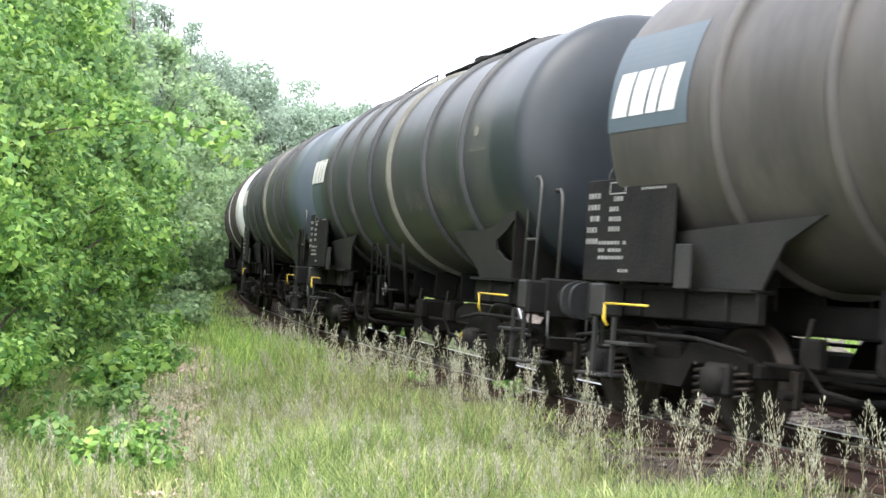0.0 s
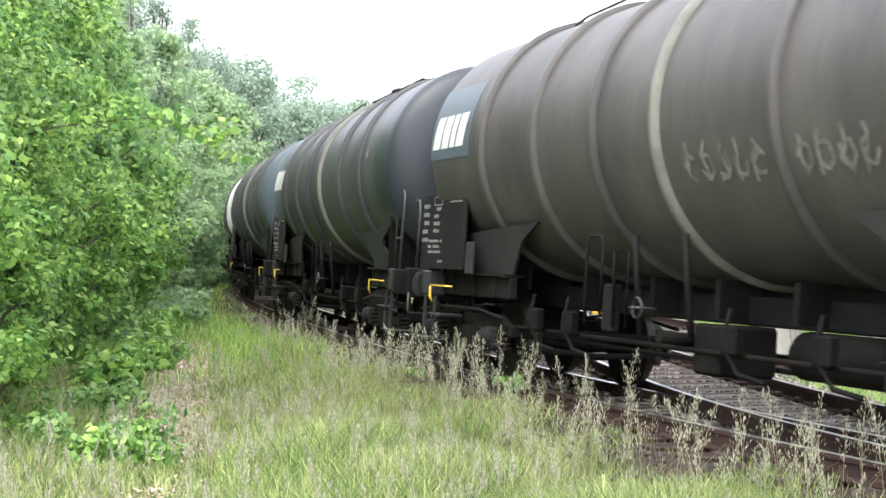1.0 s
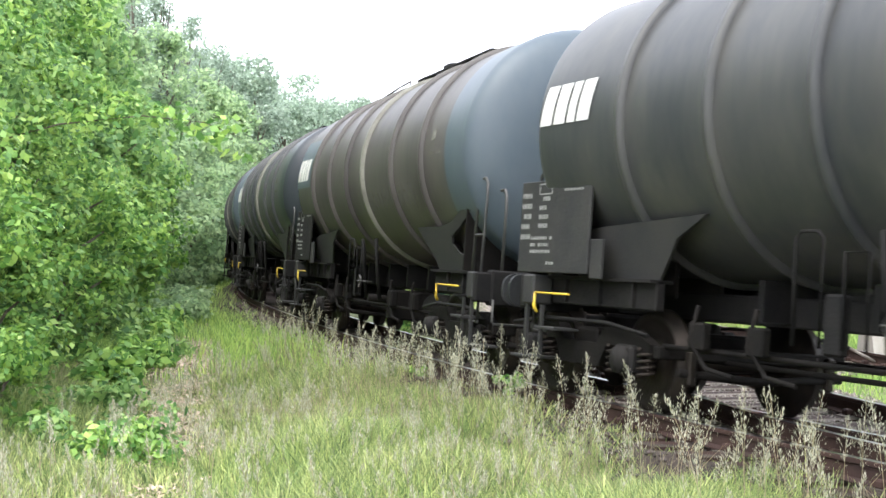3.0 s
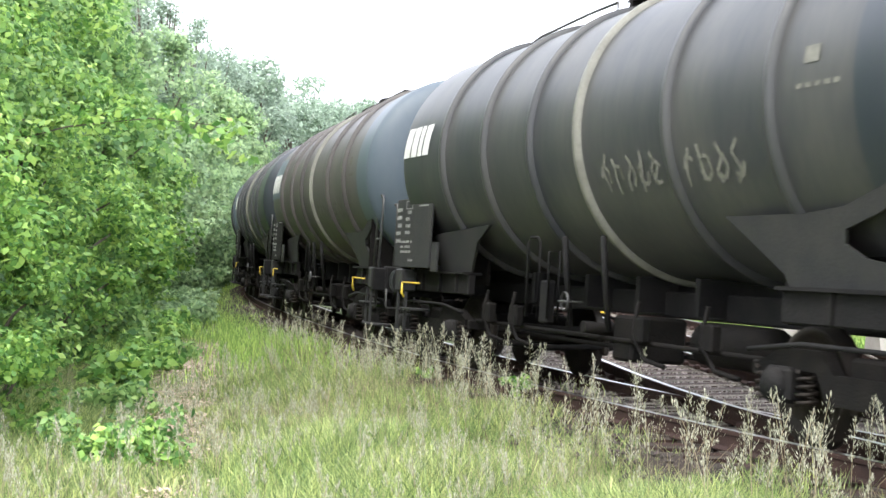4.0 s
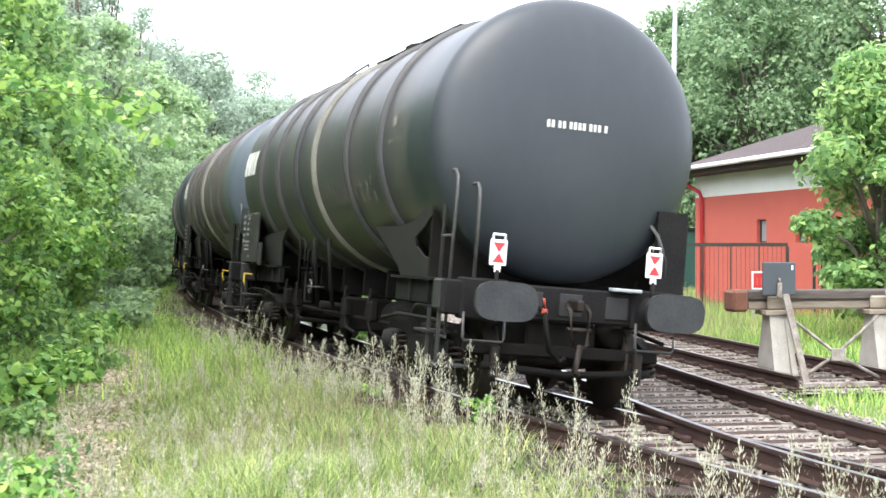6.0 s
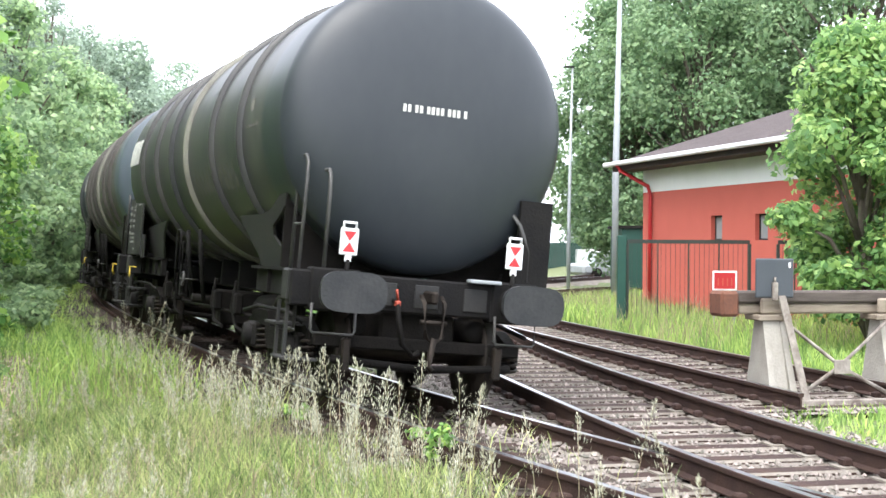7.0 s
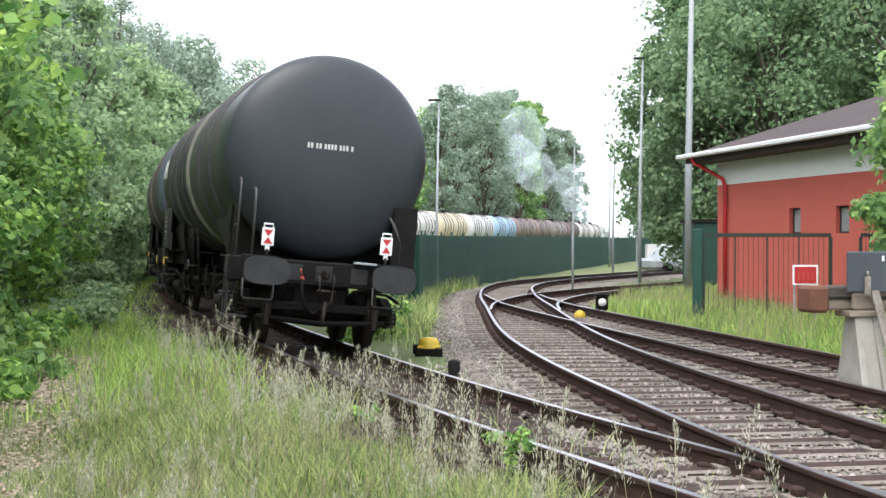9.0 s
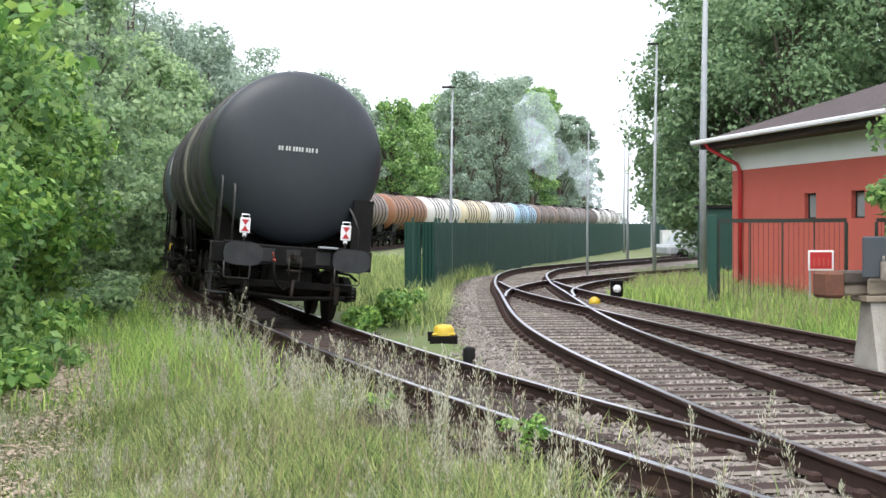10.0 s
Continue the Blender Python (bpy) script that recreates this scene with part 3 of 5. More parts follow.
    # transverse plates that close the space under the tank ends
    for x in (1.32, PITCH - 1.32):
        bm = B()
        edge = [(-1.24, 1.205), (1.24, 1.205)] + [(1.24 - 2.48 * k / 12, TC - math.sqrt((TR_ - 0.02) ** 2 - (1.24 - 2.48 * k / 12) ** 2)) for k in range(13)]
        va = [bm.verts.new((x - 0.02, y, z + (0.06 if abs(y) < 0.3 else 0))) for y, z in edge]
        vb = [bm.verts.new((x + 0.02, y, z + (0.06 if abs(y) < 0.3 else 0))) for y, z in edge]
        bm.faces.new(va)
        bm.faces.new(vb[::-1])
        for i in range(len(edge)):
            k = (i + 1) % len(edge)
            bm.faces.new((va[i], va[k], vb[k], vb[i]))
        bmesh.ops.recalc_face_normals(bm, faces=bm.faces)
        part("bulkhead", bm, M["black"], top)
    for x in (2.0, 10.9):
        bogie(top, x, detail)
    sets = []
    for x in AXLES:
        ob = part_of("wheelset", WHEELSET, top)
        ob.matrix_basis = Matrix.Translation((x, 0, 0.46))
        sets.append(ob)
    # roof walkway and manhole
    bm = B()
    for k in range(5):
        box(bm, 3.5, 7.2, -0.36 + k * 0.16, -0.25 + k * 0.16, TC + TR_ + 0.07, TC + TR_ + 0.095)
    for x in (3.6, 4.8, 6.0, 7.1):
        box(bm, x - 0.03, x + 0.03, -0.36, 0.40, TC + TR_ - 0.08, TC + TR_ + 0.07)
    part("walkway", bm, M["frame"], top, "dark slatted walkway on the tank top")
    bm = B()
    lathe(bm, [(TC + TR_ - 0.05, 0.28), (TC + TR_ + 0.2, 0.28), (TC + TR_ + 0.24, 0.22), (TC + TR_ + 0.26, 0.0)], "z", 20, (6.1, 0.0, 0))
    part("manhole", bm, M["frame"], top)
    bm = B()
    tube(bm, [(7.2, 0.5, TC + TR_ - 0.08), (7.2, 0.5, TC + TR_ + 0.06), (8.0, 0.45, TC + TR_ + 0.07), (9.4, 0.42, TC + TR_ + 0.02), (10.0, 0.4, TC + TR_ - 0.07)], 0.016)
    part("top_rail", bm, M["tube"], top)
    if not detail:
        return top, sets
    # data board
    bm = B()
    box(bm, 10.43, 11.86, 1.28, 1.31, 1.22, 2.14, 0.008)
    bd = part("data_board", bm, M[board], top, "dark steel data board with white stencilled marks")
    for x in (10.6, 11.6):
        for z in (1.2, 1.9):
            bm = B()
            box(bm, x - 0.03, x + 0.03, 1.02, 1.28, z, z + 0.06)
            part("bracket", bm, M["frame"], bd)
    bm = B()
    box(bm, 10.20, 10.42, 1.26, 1.29, 1.18, 1.55, 0.006)
    part("small_plate", bm, M["frame_grey"], top)
    bm = B()
    bars(bm, 11.62, 11.82, 1.50, 2.02, 1.311, 5, 1, 0.9)
    bars(bm, 11.22, 11.45, 1.62, 1.98, 1.311, 4, 2, 0.9)
    bars(bm, 10.55, 10.95, 2.00, 2.09, 1.311, 2, 3, 1.0)
    bars(bm, 11.15, 11.60, 1.38, 1.58, 1.311, 3, 4, 0.85)
    bars(bm, 11.05, 11.25, 1.27, 1.33, 1.311, 1, 5, 1.0)
    for x0, x1, z0, z1 in ((11.20, 11.47, 2.0, 2.1),):
        box(bm, x0, x1, 1.311, 1.314, z0, z0 + 0.012)
        box(bm, x0, x1, 1.311, 1.314, z1, z1 + 0.012)
        box(bm, x0, x0 + 0.012, 1.311, 1.314, z0, z1)
        box(bm, x1 - 0.012, x1, 1.311, 1.314, z0, z1)
    tagged(part("stencil_mark", bm, M["stencil"], bd, "white stencilled marks"), kind="stuff")
    # handrails, steps and yellow shunter's bars at both ends
    for e in (0, 1):
        X = lambda v: mirror_x(v, e)
        for y, h in ((1.22, 2.26), (1.02, 2.14)):
            bm = B()
            lo = 0.62 if y > 1.1 else 1.2
            tube(bm, [(X(0.72 if y > 1.1 else 0.56), y, lo), (X(0.66 if y > 1.1 else 0.56), y, h - 0.2), (X(0.68 if y > 1.1 else 0.58), y, h - 0.06), (X(0.75 if y > 1.1 else 0.64), y, h), (X(0.9 if y > 1.1 else 0.76), y, h), (X(0.98 if y > 1.1 else 0.84), y, h - 0.06), (X(1.0 if y > 1.1 else 0.86), y, h - 0.25 if y < 1.1 else 1.2)], 0.019)
            part("handrail", bm, M["tube"], top, "bent steel handrail")
        braces = [[(X(0.70), 1.22, 0.64), (X(1.0), 1.22, 0.64)], [(X(0.68), 1.22, 1.62), (X(1.0), 1.22, 1.62)]]
        if e:
            braces.append([(X(0.30), 1.05, 1.12), (X(0.32), 1.05, 1.42), (X(0.42), 1.06, 1.56), (X(0.56), 1.04, 1.62)])
        for pts in braces:
            bm = B()
            tube(bm, pts, 0.014)
            part("rail_brace", bm, M["tube"], top)
        bm = B()
        box(bm, *sorted((X(0.50), X(0.95))), 1.02, 1.36, 0.36, 0.39, 0.008)
        box(bm, *sorted((X(0.95), X(1.35))), 1.05, 1.34, 0.66, 0.69, 0.006)
        box(bm, *sorted((X(1.0), X(1.04))), 1.28, 1.31, 0.37, 0.9)
        box(bm, *sorted((X(0.68), X(0.73))), 1.28, 1.31, 0.37, 0.9)
        box(bm, *sorted((X(0.62), X(0.86))), 1.1, 1.33, 0.9, 1.2, 0.02)
        part("step", bm, M["frame_grey"], top)
        for s in (1, -1):
            bm = B()
            tube(bm, [(X(0.5), s * 1.12, 0.9), (X(0.48), s * 1.12, 0.66), (X(0.48), s * 1.10, 0.63), (X(0.48), s * 0.72, 0.63), (X(0.48), s * 0.70, 0.66), (X(0.5), s * 0.70, 0.9)], 0.014)
            part("shunter_bar", bm, M["tube"], top)
    for e in (0, 1) if rear_handle else (1,):
        bm = B()
        X = lambda v: mirror_x(v, e)
        xs = (1.25, 2.15) if e == 0 else (0.85, 1.55)
        tube(bm, [(X(xs[0]), 1.30, 1.02), (X(xs[1]), 1.30, 1.02)], 0.012)
        xh = xs[1] if e == 0 else xs[0]
        tube(bm, [(X(xh), 1.30, 1.02), (X(xh), 1.30, 0.88), (X(xh + 0.02), 1.27, 0.82)], 0.017)
        part("brake_handle", bm, M["yellow"], top, "yellow painted brake changeover handle")
    # brake gear, tanks, pipes and valves under the belly
    bm = B()
    lathe(bm, [(3.9, 0.0), (3.92, 0.2), (5.0, 0.2), (5.02, 0.0)], "x", 16, (0, 0.45, 0.66))
    part("brake_cylinder", bm, M["black"], top)
    bm = B()
    lathe(bm, [(7.3, 0.0), (7.32, 0.17), (7.9, 0.17), (7.92, 0.0)], "x", 16, (0, -0.5, 0.64))
    part("air_tank", bm, M["black"], top)
    bm = B()
    box(bm, 5.55, 5.95, 0.35, 0.95, 0.42, 0.86, 0.03)
    part("valve_box", bm, M["black"], top)
    for pts in ([(3.2, 0.95, 0.62), (9.6, 0.95, 0.62)], [(3.0, -0.95, 0.55), (9.6, -0.95, 0.55)], [(2.9, 0.3, 0.5), (10, 0.3, 0.5)]):
        bm = B()
        tube(bm, pts, 0.026)
        part("brake_rod", bm, M["black"], top)
    bm = B()
    tube(bm, [(6.1, 0.2, 1.2), (6.1, 0.25, 0.75), (6.1, 0.9, 0.7), (6.1, 1.2, 0.72)], 0.06, 10)
    part("drain_pipe", bm, M["black"], top)
    for x in (5.7, 6.55):
        bm = B()
        tube(bm, [(x, 1.12, 0.7), (x, 1.2, 1.25), (x, 1.24, 1.6)], 0.03)
        part("stay", bm, M["frame"], top)
    # cranked brake levers and linkage hanging at the side
    for x in (4.0, 5.2, 8.1, 8.9):
        bm = B()
        tube(bm, [(x, 1.08, 1.0), (x + 0.08, 1.1, 0.7), (x - 0.15, 1.08, 0.48), (x - 0.5, 1.06, 0.44)], 0.022)
        box(bm, x - 0.1, x + 0.12, 1.0, 1.1, 0.62, 0.86, 0.02)
        part("brake_lever", bm, M["black"], top)
    bm = B()
    tube(bm, [(7.2, 1.2, 0.75), (7.2, 1.22, 1.55), (7.26, 1.22, 1.6), (7.44, 1.22, 1.6), (7.5, 1.22, 1.55), (7.5, 1.2, 0.75)], 0.016)
    tube(bm, [(6.7, 1.2, 0.75), (6.7, 1.22, 1.45), (6.95, 1.22, 1.45), (6.95, 1.2, 0.75)], 0.014)
    box(bm, 6.98, 7.18, 1.1, 1.2, 0.7, 1.15, 0.02)
    part("valve_stand", bm, M["frame"], top)
    bm = B()
    lathe(bm, [(1.28, 0.09), (1.295, 0.10), (1.31, 0.09)], "y", 16, (6.35, 0, 0.95), True)
    tube(bm, [(6.35, 1.1, 0.95), (6.35, 1.32, 0.95)], 0.012)
    tube(bm, [(6.25, 1.31, 0.95), (6.45, 1.31, 0.95)], 0.01)
    part("hand_wheel", bm, M["tube"], top, "dark steel valve hand wheel")
    for e in (0, 1):
        bm = B()
        box(bm, *sorted((mirror_x(0.71, e), mirror_x(1.45, e))), -0.38, 0.38, 0.52, 0.855, 0.03)
        part("draw_gear", bm, M["black"], top)
        for w in (-0.62, 0.62):
            bm = B()
            lathe(bm, [(mirror_x(0.72, e), 0.0), (mirror_x(0.73, e), 0.11), (mirror_x(1.2, e), 0.11), (mirror_x(1.21, e), 0.0)], "x", 14, (0, w, 0.72))
            part("air_reservoir", bm, M["black"], top)
    # coupling and hoses at the rear
    bm = B()
    box(bm, 0.28, 0.6, -0.035, 0.035, 0.97, 1.09, 0.02)
    tube(bm, [(0.40, -0.10, 1.04), (0.30, -0.10, 0.98), (0.26, -0.08, 0.66), (0.26, 0.0, 0.60), (0.26, 0.08, 0.66), (0.30, 0.10, 0.98), (0.40, 0.10, 1.04)], 0.022)
    tube(bm, [(0.3, -0.13, 0.80), (0.3, 0.13, 0.80)], 0.026)
    tube(bm, [(0.24, 0.0, 0.66), (0.24, 0.04, 0.40), (0.24, 0.0, 0.36)], 0.03)
    part("coupling", bm, M["wheel"], top, "greasy screw coupling with hook")
    bm = B()
    tube(bm, [(0.55, 0.32, 0.98), (0.42, 0.32, 0.96), (0.33, 0.33, 0.80), (0.32, 0.28, 0.58), (0.35, 0.16, 0.48), (0.36, 0.10, 0.52)], 0.026)
    hose = part("brake_hose", bm, M["black"], top)
    bm = B()
    box(bm, 0.39, 0.45, 0.295, 0.345, 0.92, 0.98, 0.01)
    tube(bm, [(0.42, 0.32, 0.98), (0.36, 0.36, 1.08)], 0.012)
    part("brake_cock", bm, M["cock"], hose, "orange-red brake cock")
    # ladder-side plate on the far rear corner, end pipe
    bm = B()
    va = [(0.75, 1.20), (0.75, 2.05), (0.85, 2.05), (1.5, 1.25), (1.5, 1.20)]
    a_ = [bm.verts.new((x, -1.30, z)) for x, z in va]
    b_ = [bm.verts.new((x, -1.26, z)) for x, z in va]
    bm.faces.new(a_)
    bm.faces.new(b_[::-1])
    for i in range(5):
        bm.faces.new((a_[i], a_[(i + 1) % 5], b_[(i + 1) % 5], b_[i]))
    bmesh.ops.recalc_face_normals(bm, faces=bm.faces)
    box(bm, 0.72, 0.78, -1.32, -0.98, 1.2, 2.05)
    part("end_plate", bm, M["frame"], top, "dark steel corner plate")
    bm = B()
    tube(bm, [(0.98, -0.95, 1.85), (0.80, -0.92, 1.92), (0.72, -0.98, 1.80), (0.74, -1.1, 1.55), (0.74, -1.1, 1.25)], 0.022)
    part("end_pipe", bm, M["tube"], top)
    # marks on the shell
    if mark:
        bm = B()
        logo(bm, 11.28, -1)
        part("maker_mark", bm, M["white_paint"], shell_ob, "white maker's mark of four block shapes")["kind"] = "stuff"
    if blue_panel:
        bm = B()
        tank_patch(bm, [(10.15, -6), (11.35, -6), (11.35, 30), (10.15, 30)], 0.004)
        part("pale_panel", bm, M["tank_blue"], shell_ob, "pale blue painted panel")
    bm = B()
    tank_patch(bm, [(2.15, 4), (2.33, 4), (2.33, 9), (2.15, 9)])
    for k in range(5):
        tank_patch(bm, [(2.40 - k * 0.11, -3), (2.33 - k * 0.11, -3), (2.33 - k * 0.11, -1.5), (2.40 - k * 0.11, -1.5)])
    part("data_mark", bm, M["graffiti"], shell_ob, "small faded stencil marks")["kind"] = "stuff"
    if scrawl:
        r = random.Random(scrawl)
        bm = B()
        for cx, n in ((4.9 if scrawl != 2 else 4.6, 5), (3.5, 4)):
            for i in range(n):
                x = cx + (n / 2 - i) * 0.24
                pts = [(x + r.uniform(-0.05, 0.09), -28 + k * 4.5 + r.uniform(-1.5, 1.5)) for k in range(4)]
                tank_stroke(bm, pts, 0.021)
                pts = [(x + 0.09 * math.cos(k * 1.25 + i), -22 + 4.5 * math.sin(k * 1.25 + i)) for k in range(r.randint(3, 5))]
                tank_stroke(bm, pts, 0.019)
        part("graffiti", bm, M["graffiti"], shell_ob, "faded sprayed scrawl")["kind"] = "stuff"
    return top, sets


def end_number(parent, z=2.80, y0=0.36, y1=-0.33):
    """Small white number marks on the rear dome, in five groups."""
    bm = B()
    groups, y = (2, 2, 4, 3, 1), y0
    for n in groups:
        for i in range(n):
            x = dome_x(math.hypot(y, z - TC)) - 0.006
            box(bm, x, x + 0.004, y - 0.030, y, z - 0.036, z + 0.036)
            y -= 0.047
        y -= 0.025
    tagged(part("number_mark", bm, M["white_paint"], parent, "small white number marks"), kind="stuff")


def tail_lamp(parent, y):
    """White tail board with two red triangles."""
    bm = B()
    z0 = 1.36
    box(bm, 0.44, 0.47, y - 0.085, y + 0.085, z0, z0 + 0.25, 0.008)
    tube(bm, [(0.455, y - 0.06, z0 + 0.25), (0.455, y - 0.06, z0 + 0.30), (0.455, y + 0.06, z0 + 0.30), (0.455, y + 0.06, z0 + 0.25)], 0.014)
    box(bm, 0.445, 0.465, y - 0.03, y + 0.03, z0 - 0.06, z0)
    board = part("tail_board", bm, M["lamp_white"], parent, "white reflective tail board with red triangles")
    for flip in (1, -1):
        bm = B()
        zc = z0 + 0.125
        vs = [(y - 0.062, zc + flip * 0.095), (y + 0.062, zc + flip * 0.095), (y, zc + flip * 0.004)]
        f = bm.faces.new([bm.verts.new((0.4355, a, b)) for a, b in vs])
        r = bmesh.ops.extrude_face_region(bm, geom=[f])
        bmesh.ops.translate(bm, vec=(0.006, 0, 0), verts=[v for v in r["geom"] if isinstance(v, bmesh.types.BMVert)])
        bmesh.ops.recalc_face_normals(bm, faces=bm.faces)
        part("red_triangle", bm, M["red"], board, "red reflective triangle")
    bm = B()
    tube(bm, [(0.455, y, 1.10), (0.455, y, z0 - 0.04)], 0.02)
    part("lamp_bracket", bm, M["frame"], board)


TRAIN, SPIN = [], []


def build_train():
    kinds = [
        ("dark grey-green tank wagon, last of the train, with two tail boards", M["tank_green"], M["tank_end"], M["tank_green"], True, True, 3, "frame_grey", False),
        ("grimy brown tank wagon with a pale blue end and cream band", M["tank_brown"], M["tank_blue"], M["tank_brown"], True, True, 1, "frame", True),
        ("dark grey tank wagon with sprayed scrawl and cream band", M["tank_grey"], M["tank_end"], M["tank_blue"], True, True, 2, "frame", False),
        ("dark grey tank wagon with many ribs and a pale blue end", M["tank_grey"], M["tank_blue"], M["tank_blue"], True, True, 0, "frame", False),
    ]
    for i, (label, shell, rear, front, band, mark, scrawl, board, panel) in enumerate(kinds):
        w, sets = tank_wagon(label, shell, rear, front, band, mark, True, RIBS, scrawl, board, panel, i > 0)
        if i == 0:
            tail_lamp(w, 0.83)
            tail_lamp(w, -0.83)
            end_number(w)
            bm = B()
            box(bm, 0.44, 0.56, -0.72, -0.40, 1.20, 1.235, 0.008)
            part("end_shelf", bm, M["steel"], w, "pale metal bracket on the headstock")
            for y in (0.42, 0.0, -0.5):
                bm = B()
                box(bm, 0.535, 0.55, y - 0.12, y + 0.12, 0.92, 1.14, 0.006)
                part("head_plate", bm, M["frame_grey"], w)
        TRAIN.append(w)
        if i < 3:
            SPIN.append(sets)
    colours = [("rusty orange and grey", (0.30, 0.13, 0.06)), ("pale grey", (0.70, 0.67, 0.62)), ("cream yellow", (0.68, 0.58, 0.40)), ("light grey", (0.70, 0.70, 0.68)), ("light blue", (0.36, 0.54, 0.70)),
               ("brown", (0.22, 0.16, 0.13)), ("dull brown", (0.26, 0.19, 0.16)), ("grey brown", (0.30, 0.25, 0.23)), ("dark brown", (0.17, 0.12, 0.11)), ("pale grey", (0.55, 0.53, 0.50))]
    order = [3, 5, 5, 0, 1, 2, 3, 4, 6, 6, 7, 8, 9, 9]
    for i, c in enumerate(order):
        name, rgb = colours[c]
        m = bpy.data.materials.get("far_tank_" + name) or material("far_tank_" + name, rgb, 0.5, 0, tuple(v * 0.62 for v in rgb), 0.8, 8, 0.7, 0.03, (1.6, 1.6, 0.35))
        w, _ = tank_wagon(name + " tank wagon far along the curved train", m, m, m, False, False, False, (2.0, 3.0, 4.0, 5.0, 7.1, 8.1, 9.2, 10.2))
        TRAIN.append(w)


def locomotive():
    top = tagged(new("locomotive"), "small white and grey diesel shunting locomotive at the train's head", "locomotive", "train")
    bm = B()
    box(bm, 0.6, 11.6, -1.35, 1.35, 0.95, 1.3, 0.03)
    part("frame", bm, M["black"], top)
    bm = B()
    box(bm, 0.9, 3.6, -1.35, 1.35, 1.3, 3.7, 0.1)
    box(bm, 0.8, 3.7, -1.45, 1.45, 3.7, 3.86, 0.06)
    part("cab", bm, M["gutter"], top, "white driver's cab")
    bm = B()
    box(bm, 3.6, 11.2, -1.1, 1.1, 1.3, 3.0, 0.1)
    lathe(bm, [(3.0, 0.14), (3.5, 0.14), (3.5, 0.1)], "z", 12, (6.0, 0, 0))
    part("hood", bm, M["steel"], top)
    for y in (-1.36, 1.33):
        bm = B()
        box(bm, 1.2, 3.3, y, y + 0.03, 2.5, 3.4)
        part("cab_window", bm, M["glass"], top)
    bm = B()
    box(bm, 0.86, 0.91, -1.1, 1.1, 2.5, 3.4)
    part("cab_window", bm, M["glass"], top)
    for x in (2.0, 10.9):
        bogie(top, x, False)
    for x in AXLES:
        ob = part_of("wheelset", WHEELSET, top)
        ob.matrix_basis = Matrix.Translation((x, 0, 0.46))
    TRAIN.append(top)


build_train()
locomotive()


# ---- trees and shrubs ----
def leaves_at(centres, radii, per, size, seed, flat=0.75):
    """Leaf quads scattered through clumps: an n x 4 x 3 array."""
    r = np.random.default_rng(seed)
    c = np.repeat(centres, per, 0)
    rad = np.repeat(radii, per)[:, None]
    n = len(c)
    d = r.normal(size=(n, 3))
    d /= np.linalg.norm(d, axis=1, keepdims=True)
    p = c + d * rad * (r.uniform(0.25, 1.1, (n, 1)) ** 0.6) * np.array([1, 1, flat])
    up = d * 0.7 + r.normal(size=(n, 3)) * 0.6 + np.array([0, 0, 0.5])
    up /= np.linalg.norm(up, axis=1, keepdims=True)
    a = np.cross(up, r.normal(size=(n, 3)))
    a /= np.linalg.norm(a, axis=1, keepdims=True) + 1e-9
    b = np.cross(up, a)
    s = size * r.uniform(0.6, 1.35, (n, 1))
    a, b = a * s, b * s * 0.62
    fold = up * s * 0.18
    return np.stack([p - a, p - b * 1.0 + fold - a * 0.1, p + a, p + b + fold - a * 0.1], 1)


def tree(name, label, x, y, tall, wide, leaf, mat, seed, clumps=60, per=90, low=0.15, trunk=True, z0=-0.3, category="tree", lean=0.0, shape=1.0):
    """A tapered trunk with limbs, and a crown of many leaf clumps with gaps."""
    r = np.random.default_rng(seed)
    top = tagged(new(name), label, category)
    top.matrix_basis = Matrix.Translation((x, y, z0))
    tw = 0.045 * tall ** 0.75
    bm = B()
    pts = [(lean * tall * 0.1 * u * u + 0.15 * math.sin(3 * u + seed), 0.12 * math.sin(2.3 * u + seed * 2), tall * 0.86 * u) for u in np.linspace(0, 1, 7)]
    tube(bm, pts, [tw * (1 - 0.85 * u) for u in np.linspace(0, 1, 7)], 7)
    centres, radii = [], []
    for i in range(clumps):
        u = low + (1 - low) * r.uniform(0, 1) ** 0.85
        prof = math.sin(math.pi * min(max((u - low * 0.6) / (1.08 - low * 0.6), 0.02), 0.98) ** (0.75 * shape)) ** 0.7
        an = r.uniform(0, math.tau)
        rr = wide * prof * r.uniform(0.35, 1.0) ** 0.5 * (0.8 + 0.25 * math.sin(an * 3 + seed))
        p = (math.cos(an) * rr + lean * tall * 0.1 * u * u, math.sin(an) * rr, tall * u)
        centres.append(p)
        radii.append(wide * r.uniform(0.16, 0.34))
        if i % 4 == 0:
            base = pts[min(int(u * 5.5), 5)]
            base = (base[0], base[1], max(base[2] - 0.1 * tall, 0.1))
            mid = [(base[k] + p[k]) / 2 + (0.06 * tall if k == 2 else 0) for k in range(3)]
            tube(bm, [base, mid, p], [tw * 0.35, tw * 0.22, tw * 0.06], 5)
    part("trunk", bm, M["bark"], top)
    q = leaves_at(np.array(centres), np.array(radii), per, leaf, seed + 1)
    part_of("crown", quads_mesh("crown", q, mat), top)
    return top


